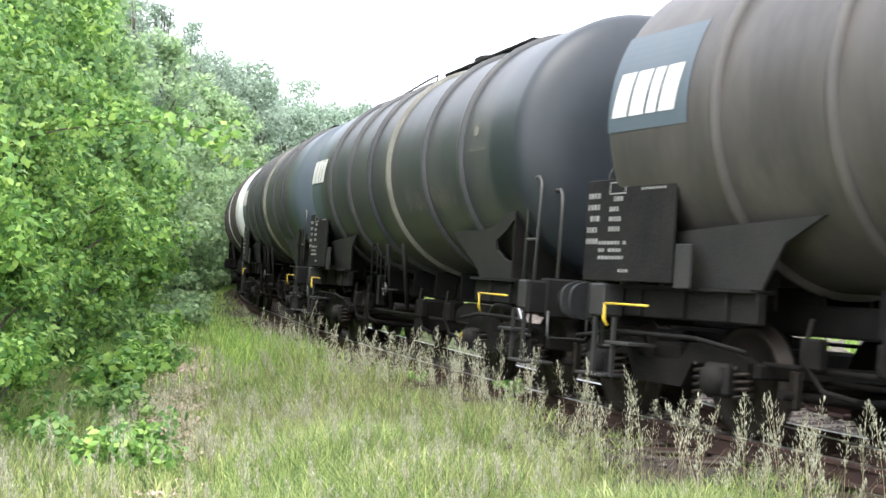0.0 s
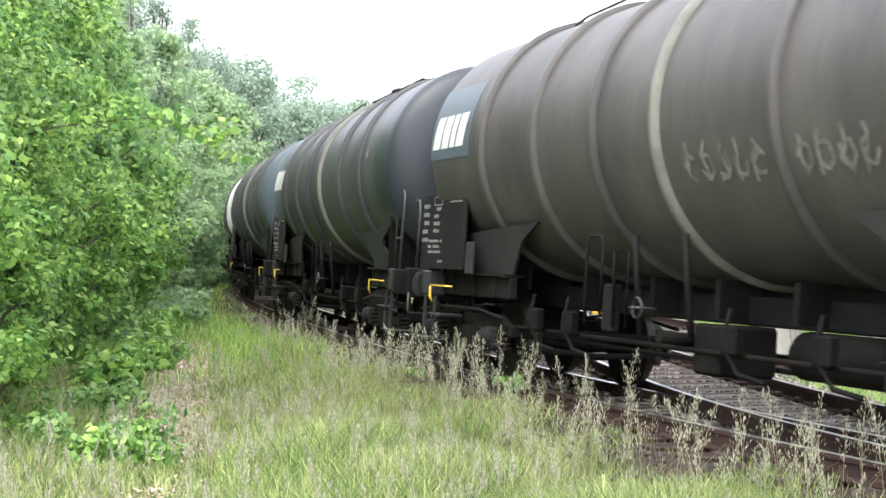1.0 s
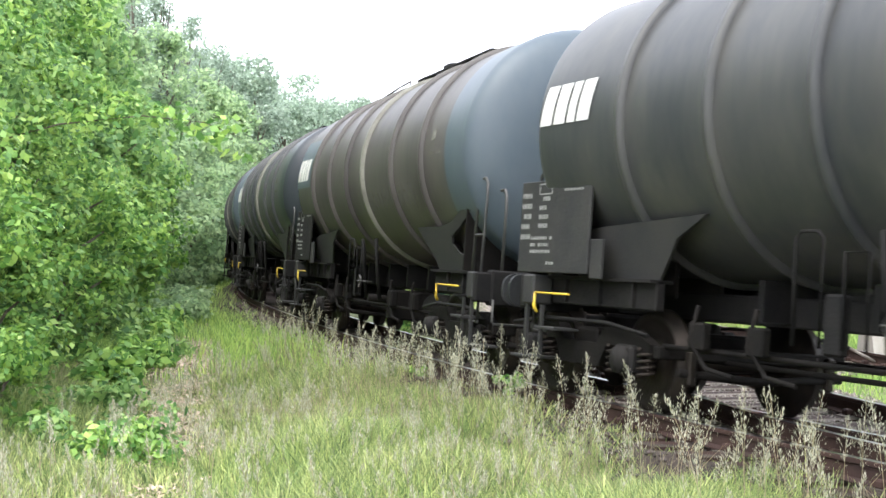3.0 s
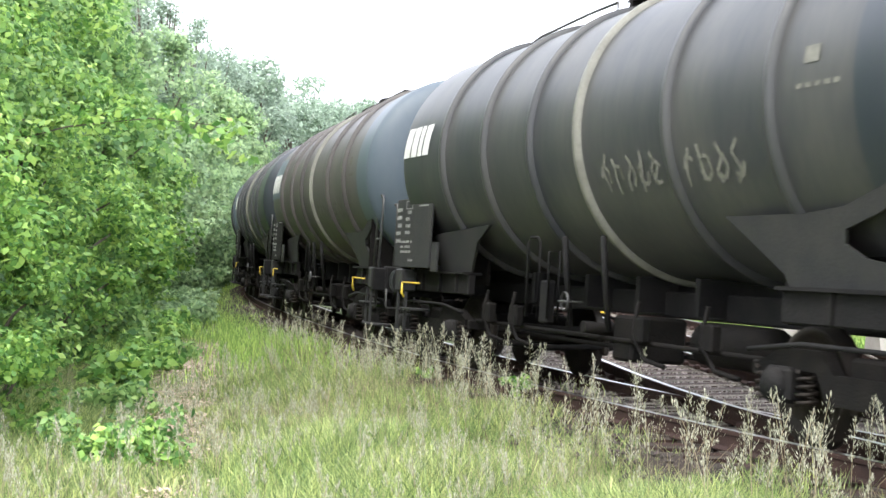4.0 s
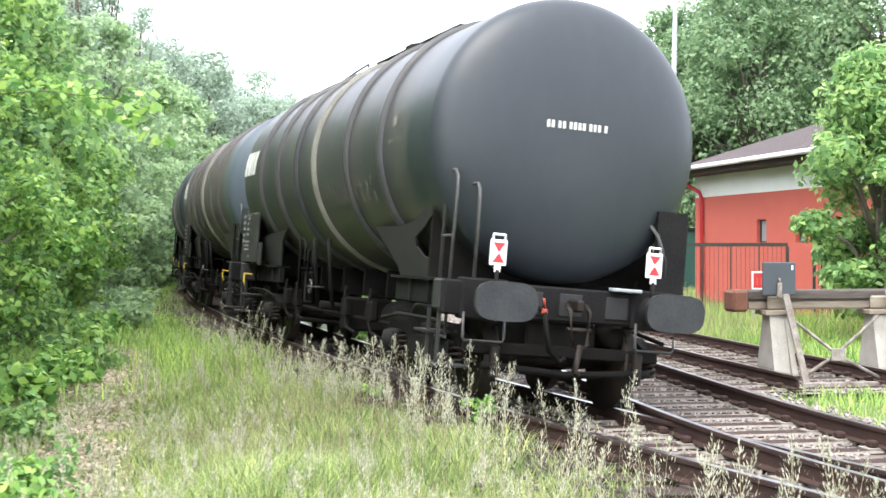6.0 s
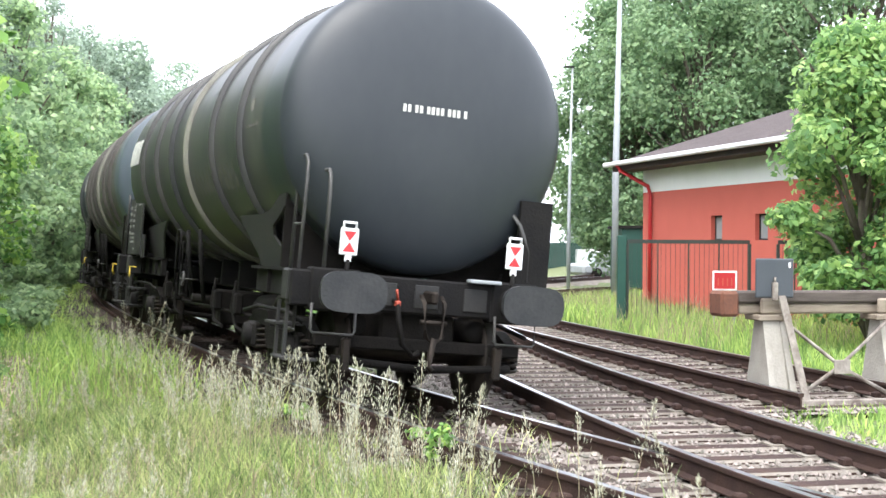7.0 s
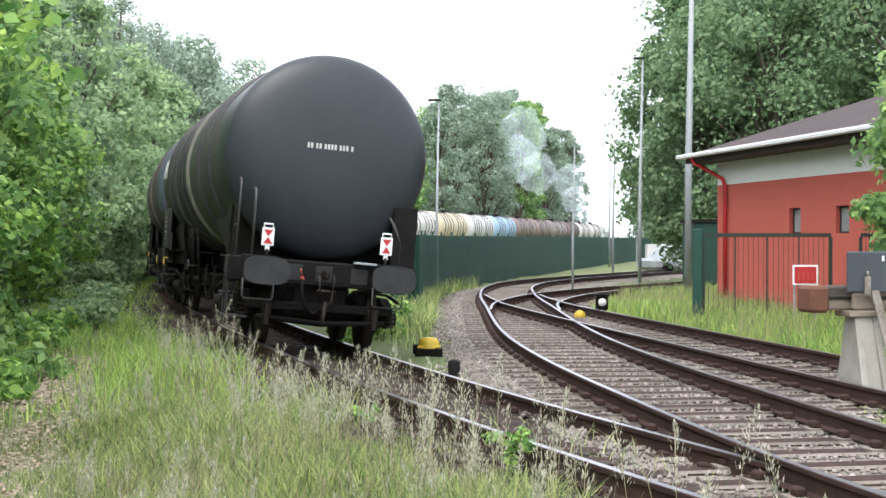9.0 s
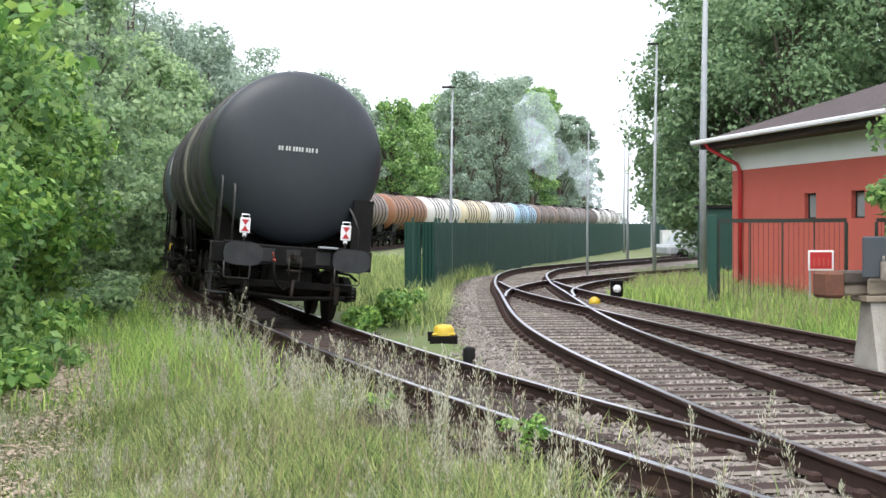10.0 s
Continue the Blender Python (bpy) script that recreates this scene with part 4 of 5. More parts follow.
def hedge():
    """The wood's edge along the path: shrubs and young trees, nearest first."""
    spec = [  # x, y, tall, wide, leaf, clumps, per, material
        (-5.35, 9.8, 5.4, 1.5, 0.042, 150, 260, "leaf_bright"), (-5.1, 11.8, 2.2, 0.8, 0.04, 60, 200, "leaf_bright"),
        (-6.7, 12.7, 7.2, 2.1, 0.05, 140, 240, "leaf_mid"), (-6.3, 14.8, 5.6, 1.5, 0.05, 120, 200, "leaf_bright"),
        (-7.7, 17.0, 7.4, 2.2, 0.06, 120, 190, "leaf_mid"), (-7.0, 18.6, 4.6, 1.5, 0.058, 90, 170, "leaf_bright"),
        (-8.2, 21.5, 7.3, 2.2, 0.07, 110, 170, "leaf_bright"), (-8.3, 24.0, 4.8, 1.7, 0.08, 80, 120, "leaf_mid"),
        (-9.6, 27.0, 8.0, 2.4, 0.10, 100, 110, "leaf_mid"), (-9.2, 30.0, 5.4, 1.9, 0.09, 80, 110, "leaf_bright"),
        (-10.9, 34.0, 8.2, 2.5, 0.11, 90, 110, "leaf_mid"), (-10.8, 38.0, 6.0, 2.1, 0.10, 80, 100, "leaf_bright"),
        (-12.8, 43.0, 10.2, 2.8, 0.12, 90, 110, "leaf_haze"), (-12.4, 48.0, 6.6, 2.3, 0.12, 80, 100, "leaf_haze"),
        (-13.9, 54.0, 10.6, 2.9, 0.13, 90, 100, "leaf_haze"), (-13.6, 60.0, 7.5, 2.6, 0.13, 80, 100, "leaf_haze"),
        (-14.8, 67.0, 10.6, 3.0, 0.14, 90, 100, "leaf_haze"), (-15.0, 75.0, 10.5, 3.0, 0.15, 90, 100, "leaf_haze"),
    ]
    for i, (x, y, tall, wide, leaf, n, per, m) in enumerate(spec):
        tree("shrub" if tall < 7 else "tree", ("bright green leafy shrub at the edge of the path" if m == "leaf_bright" else "green leafy young tree at the wood's edge"),
             x, y, tall, wide, leaf, M[m], 20 + i, n, per, 0.02 if tall < 7 else 0.06, category="shrub" if tall < 7 else "tree", shape=0.8)
    # second row that closes the wood
    for i in range(16):
        y = 10 + i * 5.0
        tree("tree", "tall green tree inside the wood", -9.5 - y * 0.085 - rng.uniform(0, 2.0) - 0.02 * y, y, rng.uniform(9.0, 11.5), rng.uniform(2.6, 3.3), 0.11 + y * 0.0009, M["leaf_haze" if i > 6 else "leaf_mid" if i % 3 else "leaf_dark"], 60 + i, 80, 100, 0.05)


hedge()


def far_wood():
    for i in range(44):
        at = 62 + i * 4.8
        x, y, th = on_line(at)
        off = 7.0 + 8.0 * ((i * 7) % 5) / 4
        x, y = x - math.cos(th) * off, y + math.sin(th) * off
        # haze over the far wood comes from the pale leaf colour
        mat = M["leaf_far_haze"] if i % 3 or i < 13 else M["leaf_mid"]
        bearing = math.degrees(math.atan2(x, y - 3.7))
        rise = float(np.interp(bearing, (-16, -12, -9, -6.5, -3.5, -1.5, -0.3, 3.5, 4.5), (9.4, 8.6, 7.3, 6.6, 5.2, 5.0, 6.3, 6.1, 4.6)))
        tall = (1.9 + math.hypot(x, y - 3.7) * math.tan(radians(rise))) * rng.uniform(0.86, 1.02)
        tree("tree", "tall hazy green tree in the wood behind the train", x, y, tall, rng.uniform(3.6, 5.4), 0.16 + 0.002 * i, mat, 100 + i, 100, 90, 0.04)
    for i in range(9):
        y = 62 + i * 6
        tree("tree", "tall thin reddish-budded tree above the wood", -18 - i * 0.5 + rng.uniform(-2, 2), y, rng.uniform(13.2, 15.2), 2.6, 0.09, M["leaf_rust" if i % 2 else "leaf_far_haze"], 140 + i, 80, 70, 0.3)
    for i, (x, y, tall) in enumerate(((-15.2, 47, 11.8), (-14.6, 53, 12.4), (-17.0, 56, 13.4), (-15.6, 62, 13.4), (-18.5, 64, 14.8), (-16.2, 70, 14.0))):
        tree("tree", "thin tall birch with sparse reddish-grey foliage", x, y, tall, 1.9, 0.075, M["leaf_rust" if i % 2 == 0 else "leaf_far_haze"], 155 + i, 90, 60, 0.25)
    # beyond the building
    for i, (x, y, tall, wide) in enumerate(((10.0, 58, 11.5, 3.7), (12, 54, 13.5, 4.6), (17, 52, 14.5, 5.2), (23, 50, 14, 5.0), (15, 62, 15, 5), (27, 44, 12, 4.5), (33, 48, 13, 5))):
        tree("tree", "large dark green broadleaf tree behind the red building", x, y, tall, wide, 0.105, M["leaf_dull"], 170 + i, 170, 230, 0.1)
    for i in range(8):
        tree("tree", "distant green tree beyond the yard, paled by painted haze", 22 + i * 5 + rng.uniform(-2, 2), 150 + rng.uniform(-10, 25), rng.uniform(9, 13), 4, 0.3, M["leaf_far_haze"], 190 + i, 60, 80, 0.06)
    tree("tree", "round bright green maple beside the buffer stop", 7.7, 24.5, 5.2, 1.75, 0.075, M["leaf_mid"], 210, 130, 190, 0.16)
    tree("shrub", "leafy green shrub by the yard grass", 10.6, 22.5, 4.4, 1.7, 0.09, M["leaf_mid"], 211, 90, 100, 0.1, category="shrub")


far_wood()


# ---- red and white building ----
def building():
    top = tagged(new("building"), "red and white rendered building with a dark hipped roof", "building")
    c = Vector((7.06, 40.0, -0.35))
    f = Vector((0.196, -0.981, 0)).normalized()   # along the front wall, towards the camera
    r = Vector((-f.y, f.x, 0))                     # into the building
    top.matrix_basis = Matrix(((f.x, r.x, 0, c.x), (f.y, r.y, 0, c.y), (0, 0, 1, c.z), (0, 0, 0, 1)))
    L, D, ZR, ZT = 15.0, 9.0, 3.30, 4.02
    wins = [4.6, 6.9, 8.9, 11.0]
    w0, w1, h0, h1 = 0.60, 0.60, 2.00, 2.60

    def front_wall(mat, label):
        """The long wall as one pierced slab, with reveals."""
        xs = sorted({0.0, L, *(w - w0 / 2 for w in wins), *(w + w0 / 2 for w in wins)})
        zs = [0.0, h0, h1, ZR]
        bm = B()
        at = {}

        def v(i, k, y):
            if (i, k, y) not in at:
                at[i, k, y] = bm.verts.new((xs[i], y, zs[k]))
            return at[i, k, y]

        def solid(i, k):
            return 0 <= i < len(xs) - 1 and 0 <= k < 3 and not (k == 1 and any(abs((xs[i] + xs[i + 1]) / 2 - w) < 0.1 for w in wins))

        for i in range(len(xs) - 1):
            for k in range(3):
                if not solid(i, k):
                    continue
                for y in (0.0, 0.3):
                    bm.faces.new((v(i, k, y), v(i + 1, k, y), v(i + 1, k + 1, y), v(i, k + 1, y)))
                for di, dk, a, b in ((-1, 0, (i, k), (i, k + 1)), (1, 0, (i + 1, k), (i + 1, k + 1)), (0, -1, (i, k), (i + 1, k)), (0, 1, (i, k + 1), (i + 1, k + 1))):
                    if not solid(i + di, k + dk):
                        bm.faces.new((v(*a, 0.0), v(*b, 0.0), v(*b, 0.3), v(*a, 0.3)))
        bmesh.ops.recalc_face_normals(bm, faces=bm.faces)
        part("wall", bm, mat, top, label)

    front_wall(M["render_red"], "red painted rendered wall")
    for z0, z1, m, label in ((0, ZR, M["render_red"], "red painted rendered wall"), (ZR + 0.002, ZT, M["render_white"], "white painted wall band")):
        sides = [(0, 0.3, 0.302, D), (L - 0.3, L, 0.302, D), (0.302, L - 0.302, D - 0.3, D)]
        if z0 > 0:
            sides.append((0, L, 0, 0.3))
        for x0, x1, y0, y1 in sides:
            bm = B()
            box(bm, x0, x1, y0, y1, z0, z1)
            part("wall", bm, m, top, label)
    for wx in wins:
        bm = B()
        for x0, x1, z0, z1 in ((-w0 / 2, -w0 / 2 + 0.04, h0, h1), (w0 / 2 - 0.04, w0 / 2, h0, h1), (-w0 / 2 + 0.04, w0 / 2 - 0.04, h0, h0 + 0.04), (-w0 / 2 + 0.04, w0 / 2 - 0.04, h1 - 0.04, h1)):
            box(bm, wx + x0, wx + x1, 0.10, 0.16, z0, z1)
        win = part("window", bm, M["frame_grey"], top, "small dark window in the red wall")
        bm = B()
        box(bm, wx - w0 / 2 + 0.04, wx + w0 / 2 - 0.04, 0.12, 0.14, h0 + 0.04, h1 - 0.04)
        part("pane", bm, M["glass"], win)
    # hipped roof with eaves
    o, zr = 0.75, ZT + 2.0
    bm = B()
    z = ZT + 0.02
    e = [bm.verts.new(p) for p in ((-o, -o, z), (L + o, -o, z), (L + o, D + o, z), (-o, D + o, z))]
    e2 = [bm.verts.new((v.co.x, v.co.y, z + 0.05)) for v in e]
    k0, k1 = bm.verts.new((4.9, D / 2, zr)), bm.verts.new((L - 4.9, D / 2, zr))
    bm.faces.new(e[::-1])
    for i in range(4):
        bm.faces.new((e[i], e[(i + 1) % 4], e2[(i + 1) % 4], e2[i]))
    bm.faces.new((e2[0], e2[1], k1, k0))
    bm.faces.new((e2[1], e2[2], k1))
    bm.faces.new((e2[2], e2[3], k0, k1))
    bm.faces.new((e2[3], e2[0], k0))
    roof = part("roof", bm, M["roofing"], top, "dark brown felt roof")
    bm = B()
    box(bm, 4.9, L - 4.9, D / 2 - 0.1, D / 2 + 0.1, zr - 0.02, zr + 0.06)
    part("ridge_cap", bm, M["gutter"], roof)
    bm = B()
    box(bm, -o - 0.12, L + o + 0.1, -o - 0.12, -o - 0.003, z - 0.02, z + 0.10, 0.03)
    box(bm, -o - 0.12, -o - 0.003, -o, D + o, z - 0.02, z + 0.10, 0.03)
    part("gutter", bm, M["gutter"], roof, "pale metal gutter")
    bm = B()
    box(bm, -o + 0.1, L + o, -o + 0.1, -0.01, ZT - 0.12, ZT + 0.015)
    part("soffit", bm, M["roofing"], roof, "dark reddish-brown soffit boards")
    bm = B()
    tube(bm, [(0.05, -o - 0.05, z), (0.1, -o + 0.05, z - 0.15), (0.62, -0.12, 3.45), (0.68, -0.08, 3.25), (0.68, -0.08, 0.1)], 0.055, 10)
    part("downpipe", bm, M["red"], top, "red painted downpipe")


building()


# ---- fences, gate, poles ----
def fence():
    """Green sheet-metal fence of upright panels along the yard."""
    line = spline([(-1.45, 39.3), (-0.95, 40.0), (-0.75, 45), (0.1, 52), (2.2, 62), (6.4, 80), (12.5, 104), (19, 130)], 0.5)
    top = tagged(new("fence"), "green corrugated metal fence along the yard track", "fence")
    bm = B()
    box(bm, -0.245, 0.245, -0.012, 0.012, 0, 1.95)
    for q in (-0.16, 0.0, 0.16):
        box(bm, q - 0.035, q + 0.035, -0.04, -0.012, 0, 1.95)
    me = bpy.data.meshes.new("panel")
    bm.to_mesh(me)
    bm.free()
    me.materials.append(M["fence"])
    for i, (s, x, y, th) in enumerate(line):
        ob = part_of("panel", me, top)
        ob.matrix_basis = Matrix.Translation((x, y, -0.32)) @ Matrix.Rotation(math.pi / 2 - th, 4, "Z")
        if i % 5 == 0:
            bm = B()
            box(bm, x - 0.03, x + 0.03, y - 0.05, y + 0.01, -0.32, 1.75)
            part("post", bm, M["fence"], top)


fence()


def pole(x, y, tall, radius, head, label):
    top = tagged(new("lamp_post"), label, "lamp post", "yard lamp posts")
    top.matrix_basis = Matrix.Translation((x, y, -0.32))
    bm = B()
    tube(bm, [(0, 0, 0), (0, 0, tall * 0.33), (0.012 * tall, 0, tall)], [radius, radius * 0.95, radius * 0.5], 10)
    part("mast", bm, M["steel"], top, "grey galvanised mast")
    bm = B()
    box(bm, -0.09, 0.09, -0.09, 0.09, 0.0, 0.03)
    part("foot_plate", bm, M["steel"], top)
    if head:
        bm = B()
        box(bm, 0.012 * tall - 0.35, 0.012 * tall + 0.08, -0.07, 0.07, tall, tall + 0.07, 0.02)
        part("lamp_head", bm, M["frame_grey"], top)


pole(-0.5, 47.7, 6.3, 0.055, True, "slim grey lamp post in front of the green fence")
pole(4.3, 51.7, 5.2, 0.045, False, "slim grey mast between the tracks")
pole(7.5, 66, 6.0, 0.06, False, "slim grey mast in the yard")
pole(7.0, 54, 8.5, 0.075, True, "tall grey lamp post in the yard")
pole(7.3, 45.7, 12.0, 0.115, True, "tall galvanised lamp post beside the red building")
pole(10.5, 92, 8.0, 0.07, True, "distant lamp post in the yard")


def gate():
    top = tagged(new("gate"), "dark steel mesh gate with a green post before the building", "gate")
    bm = B()
    box(bm, -0.09, 0.09, -0.09, 0.09, -0.05, 2.02, 0.01)
    part("gate_post", bm, M["fence"], top, "square green gate post")
    d = Vector((0.995, -0.06, 0)).normalized()
    top.matrix_basis = Matrix.Translation((4.88, 31.2, -0.3)) @ Matrix.Rotation(math.atan2(d.y, d.x), 4, "Z")
    for a, b in ((0.12, 2.66), (3.25, 3.95)):
        bm = B()
        box(bm, a, b, -0.03, 0.03, 1.86, 1.94)
        box(bm, a, b, -0.02, 0.02, 0.15, 0.2)
        n = 4
        for i in range(n + 1):
            x = a + (b - a) * i / n
            w = 0.03 if i in (0, n) else 0.013
            box(bm, x - w, x + w, -w, w, 0, 1.86)
        part("gate_frame", bm, M["gate"], top)
        bm = B()
        x = a
        while x < b:
            box(bm, x - 0.004, x + 0.004, -0.004, 0.004, 0.2, 1.86)
            x += 0.1
        part("mesh_wire", bm, M["gate"], top)


gate()


def red_sign():
    top = tagged(new("sign"), "red warning sign with a white border on short posts", "sign")
    top.matrix_basis = Matrix.Translation((6.72, 29.9, -0.3)) @ Matrix.Rotation(radians(-8), 4, "Z")
    bm = B()
    box(bm, -0.24, 0.24, -0.015, 0.015, 0.93, 1.32, 0.005)
    part("board", bm, M["lamp_white"], top)
    bm = B()
    box(bm, -0.205, 0.205, -0.02, -0.016, 0.965, 1.285)
    part("red_field", bm, M["red"], top, "red field with faint lettering")
    bm = B()
    for x in (-0.17, -0.05, 0.07, 0.18):
        box(bm, x * 0.75 - 0.012, x * 0.75 + 0.012, -0.024, -0.021, 1.02, 1.18)
    part("lettering_bars", bm, M["render_red"], top)
    bm = B()
    for x in (-0.2, 0.2):
        box(bm, x - 0.02, x + 0.02, 0.016, 0.05, 0, 1.25)
    part("post", bm, M["steel"], top)


red_sign()


def buffer_stop():
    top = tagged(new("buffer_stop"), "old concrete buffer stop with a timber beam at the siding's end", "buffer stop")
    x, y, th = 4.95, 18.3, -0.165
    top.matrix_basis = Matrix.Translation((x, y, -0.3)) @ Matrix.Rotation(-th, 4, "Z") @ Matrix.Diagonal((1, 1, 1.15, 1))
    for s in (-0.72, 0.72):
        # a leaning concrete web between two flanges
        bm = B()
        prof = [(-0.42, 0.0), (0.46, 0.0), (0.36, 0.12), (0.20, 0.86), (-0.02, 0.86), (-0.30, 0.12)]

        def slab(x0, x1, grow):
            a = [bm.verts.new((s + x0 * (1 - 0.25 * z), p * grow, z)) for p, z in prof]
            b = [bm.verts.new((s + x1 * (1 - 0.25 * z), p * grow, z)) for p, z in prof]
            bm.faces.new(a[::-1])
            bm.faces.new(b)
            for i in range(6):
                bm.faces.new((a[i], a[(i + 1) % 6], b[(i + 1) % 6], b[i]))

        slab(-0.17, -0.09, 1.0)
        slab(-0.087, 0.087, 0.8)
        slab(0.09, 0.17, 1.0)
        bmesh.ops.recalc_face_normals(bm, faces=bm.faces)
        part("pillar", bm, M["concrete"], top, "weathered concrete pillar with two flanges")
        bm = B()
        box(bm, s - 0.20, s + 0.20, -0.06, 0.32, 0.863, 0.92, 0.01)
        box(bm, s - 0.15, s + 0.15, -0.02, 0.04, 0.923, 1.08, 0.02)
        part("bracket", bm, M["old_wood"], top)
        # slanting iron strap from the beam to the foot
        bm = B()
        box(bm, -0.045, 0.045, -0.012, 0.012, 0, 1.2, 0.004, Matrix.Translation((s + 0.24, -0.40, 0.02)) @ Matrix.Rotation(radians(-16), 4, "X") @ Matrix.Rotation(radians(-9), 4, "Y"))
        part("strap", bm, M["weathered"], top, "rusty strap with flaking white paint")
    bm = B()
    box(bm, -1.12, 1.12, 0.06, 0.30, 1.03, 1.15, 0.02)
    part("beam", bm, M["dark_timber"], top, "dark weathered timber beam")
    bm = B()
    box(bm, -1.10, 1.12, 0.10, 0.28, 0.923, 1.025, 0.02)
    part("beam", bm, M["old_wood"], top, "pale grey timber beam")
    bm = B()
    box(bm, -1.34, -1.125, 0.0, 0.36, 0.90, 1.15, 0.03)
    part("end_block", bm, M["block_rust"], top, "rusty orange end block")
    for s in (1, -1):
        bm = B()
        tube(bm, [(-0.62 * s, -0.1, 0.85), (0.0, -0.2 - 0.016 * s, 0.42), (0.62 * s, -0.32, 0.12)], 0.022)
        part("brace", bm, M["weathered"], top, "iron brace with flaking white paint")
    bm = B()
    box(bm, -0.10, 0.10, -0.25, -0.235, 0.35, 0.49, 0.006)
    part("gusset", bm, M["weathered"], top)
    bm = B()
    box(bm, -0.55, 0.55, -0.40, -0.32, 0.02, 0.12, 0.01)
    part("tie_bar", bm, M["weathered"], top)
    bm = B()
    box(bm, -0.98, -0.52, -0.10, -0.075, 1.09, 1.47, 0.012)
    bd = part("dark_board", bm, M["slate"], top, "dark slate-grey square signal board")
    bm = B()
    box(bm, -0.79, -0.72, -0.13, -0.102, 1.06, 1.24, 0.008)
    tube(bm, [(-0.755, -0.115, 1.24), (-0.755, -0.115, 1.29)], 0.015)
    part("latch", bm, M["weathered"], bd)
    bm = B()
    box(bm, -0.585, -0.56, -0.104, -0.101, 1.38, 1.43)
    part("white_mark", bm, M["lamp_white"], bd)


buffer_stop()


def yard_bits():
    # yellow-capped point machine
    top = tagged(new("point_machine"), "point machine with a yellow cover beside the rails", "point machine")
    top.matrix_basis = Matrix.Translation((-0.48, 24.2, -0.3)) @ Matrix.Diagonal((0.8, 0.8, 0.85, 1))
    bm = B()
    box(bm, -0.26, 0.26, -0.2, 0.2, 0.0, 0.2, 0.02)
    box(bm, -0.3, -0.18, -0.1, 0.1, 0.1, 0.26)
    part("base", bm, M["black"], top)
    bm = B()
    lathe(bm, [(0.2, 0.2), (0.32, 0.19), (0.38, 0.15), (0.40, 0.0)], "z", 20)
    box(bm, -0.22, 0.22, -0.17, 0.17, 0.20, 0.25, 0.02)
    part("cover", bm, M["yellow"], top, "rounded yellow cover")
    top = tagged(new("track_post"), "short dark stump post beside the track", "post")
    top.matrix_basis = Matrix.Translation((-0.12, 21.3, -0.3))
    bm = B()
    lathe(bm, [(0, 0.08), (0.22, 0.08), (0.24, 0.06), (0.26, 0.0)], "z", 14)
    part("stump", bm, M["frame"], top)
    # point signal lantern with a yellow weight
    top = tagged(new("point_signal"), "low black point lantern with a white disc and yellow weight", "signal")
    top.matrix_basis = Matrix.Translation((3.2, 33.4, -0.3))
    bm = B()
    box(bm, -0.05, 0.05, -0.05, 0.05, 0, 0.3)
    box(bm, -0.2, 0.2, -0.08, 0.08, 0, 0.08, 0.01)
    box(bm, -0.13, 0.13, -0.11, 0.11, 0.26, 0.58, 0.03)
    box(bm, -0.15, 0.15, -0.13, 0.13, 0.58, 0.61, 0.01)
    part("lantern", bm, M["black"], top)
    bm = B()
    lathe(bm, [(-0.13, 0.0), (-0.13, 0.085), (-0.11, 0.085)], "y", 20, (0, 0, 0.44))
    part("disc", bm, M["lamp_white"], top, "milky white disc")
    bm = B()
    lathe(bm, [(-0.06, 0.0), (-0.05, 0.12), (0.05, 0.12), (0.06, 0.0)], "y", 20, (-0.48, 0, 0.14))
    wt = part("weight", bm, M["yellow"], top, "yellow round lever weight")
    bm = B()
    tube(bm, [(-0.48, 0, 0.14), (0.0, 0.0, 0.2)], 0.02)
    part("lever", bm, M["black"], wt)
    # parked car
    top = tagged(new("car"), "pale silver car parked behind the grass", "car")
    top.matrix_basis = Matrix.Translation((11.9, 73, -0.3)) @ Matrix.Rotation(radians(20), 4, "Z")
    bm = B()
    box(bm, -2.1, 2.1, -0.85, 0.85, 0.25, 0.85, 0.15)
    body = part("body", bm, M["steel"], top)
    bm = B()
    v = [(-1.5, 0.84), (-1.0, 1.42), (0.6, 1.42), (1.3, 0.84)]
    a = [bm.verts.new((x, -0.72, z)) for x, z in v]
    b = [bm.verts.new((x, 0.72, z)) for x, z in v]
    bm.faces.new(a)
    bm.faces.new(b[::-1])
    for i in range(4):
        bm.faces.new((a[i], a[(i + 1) % 4], b[(i + 1) % 4], b[i]))
    bmesh.ops.recalc_face_normals(bm, faces=bm.faces)
    part("cabin", bm, M["glass"], top)
    bm = B()
    box(bm, -1.0, 0.6, -0.73, 0.73, 1.40, 1.46, 0.02)
    part("roof", bm, M["gutter"], top)
    for x in (-1.3, 1.3):
        for y in (-0.8, 0.8):
            bm = B()
            lathe(bm, [(y - 0.1, 0.0), (y - 0.1, 0.31), (y + 0.1, 0.31), (y + 0.1, 0.0)], "y", 16, (x, 0, 0.31))
            part("wheel", bm, M["black"], top)
    # small kiosk and green shed far in the yard
    top = tagged(new("kiosk"), "small white loading kiosk far in the yard", "kiosk")
    top.matrix_basis = Matrix.Translation((13.2, 90, -0.3))
    bm = B()
    box(bm, -0.6, 0.6, -0.5, 0.5, 0, 1.5, 0.02)
    part("body", bm, M["gutter"], top)
    bm = B()
    box(bm, -1.3, 1.3, -0.8, 0.8, 2.2, 2.32)
    for x in (-1.2, 1.2):
        box(bm, x - 0.04, x + 0.04, -0.04, 0.04, 0, 2.2)
    part("canopy", bm, M["steel"], top)
    top = tagged(new("shed"), "dark green corrugated shed behind the building", "shed")
    top.matrix_basis = Matrix.Translation((9.7, 52, -0.3))
    bm = B()
    box(bm, -1.25, 1.25, -1.2, 1.2, 0, 2.4, 0.02)
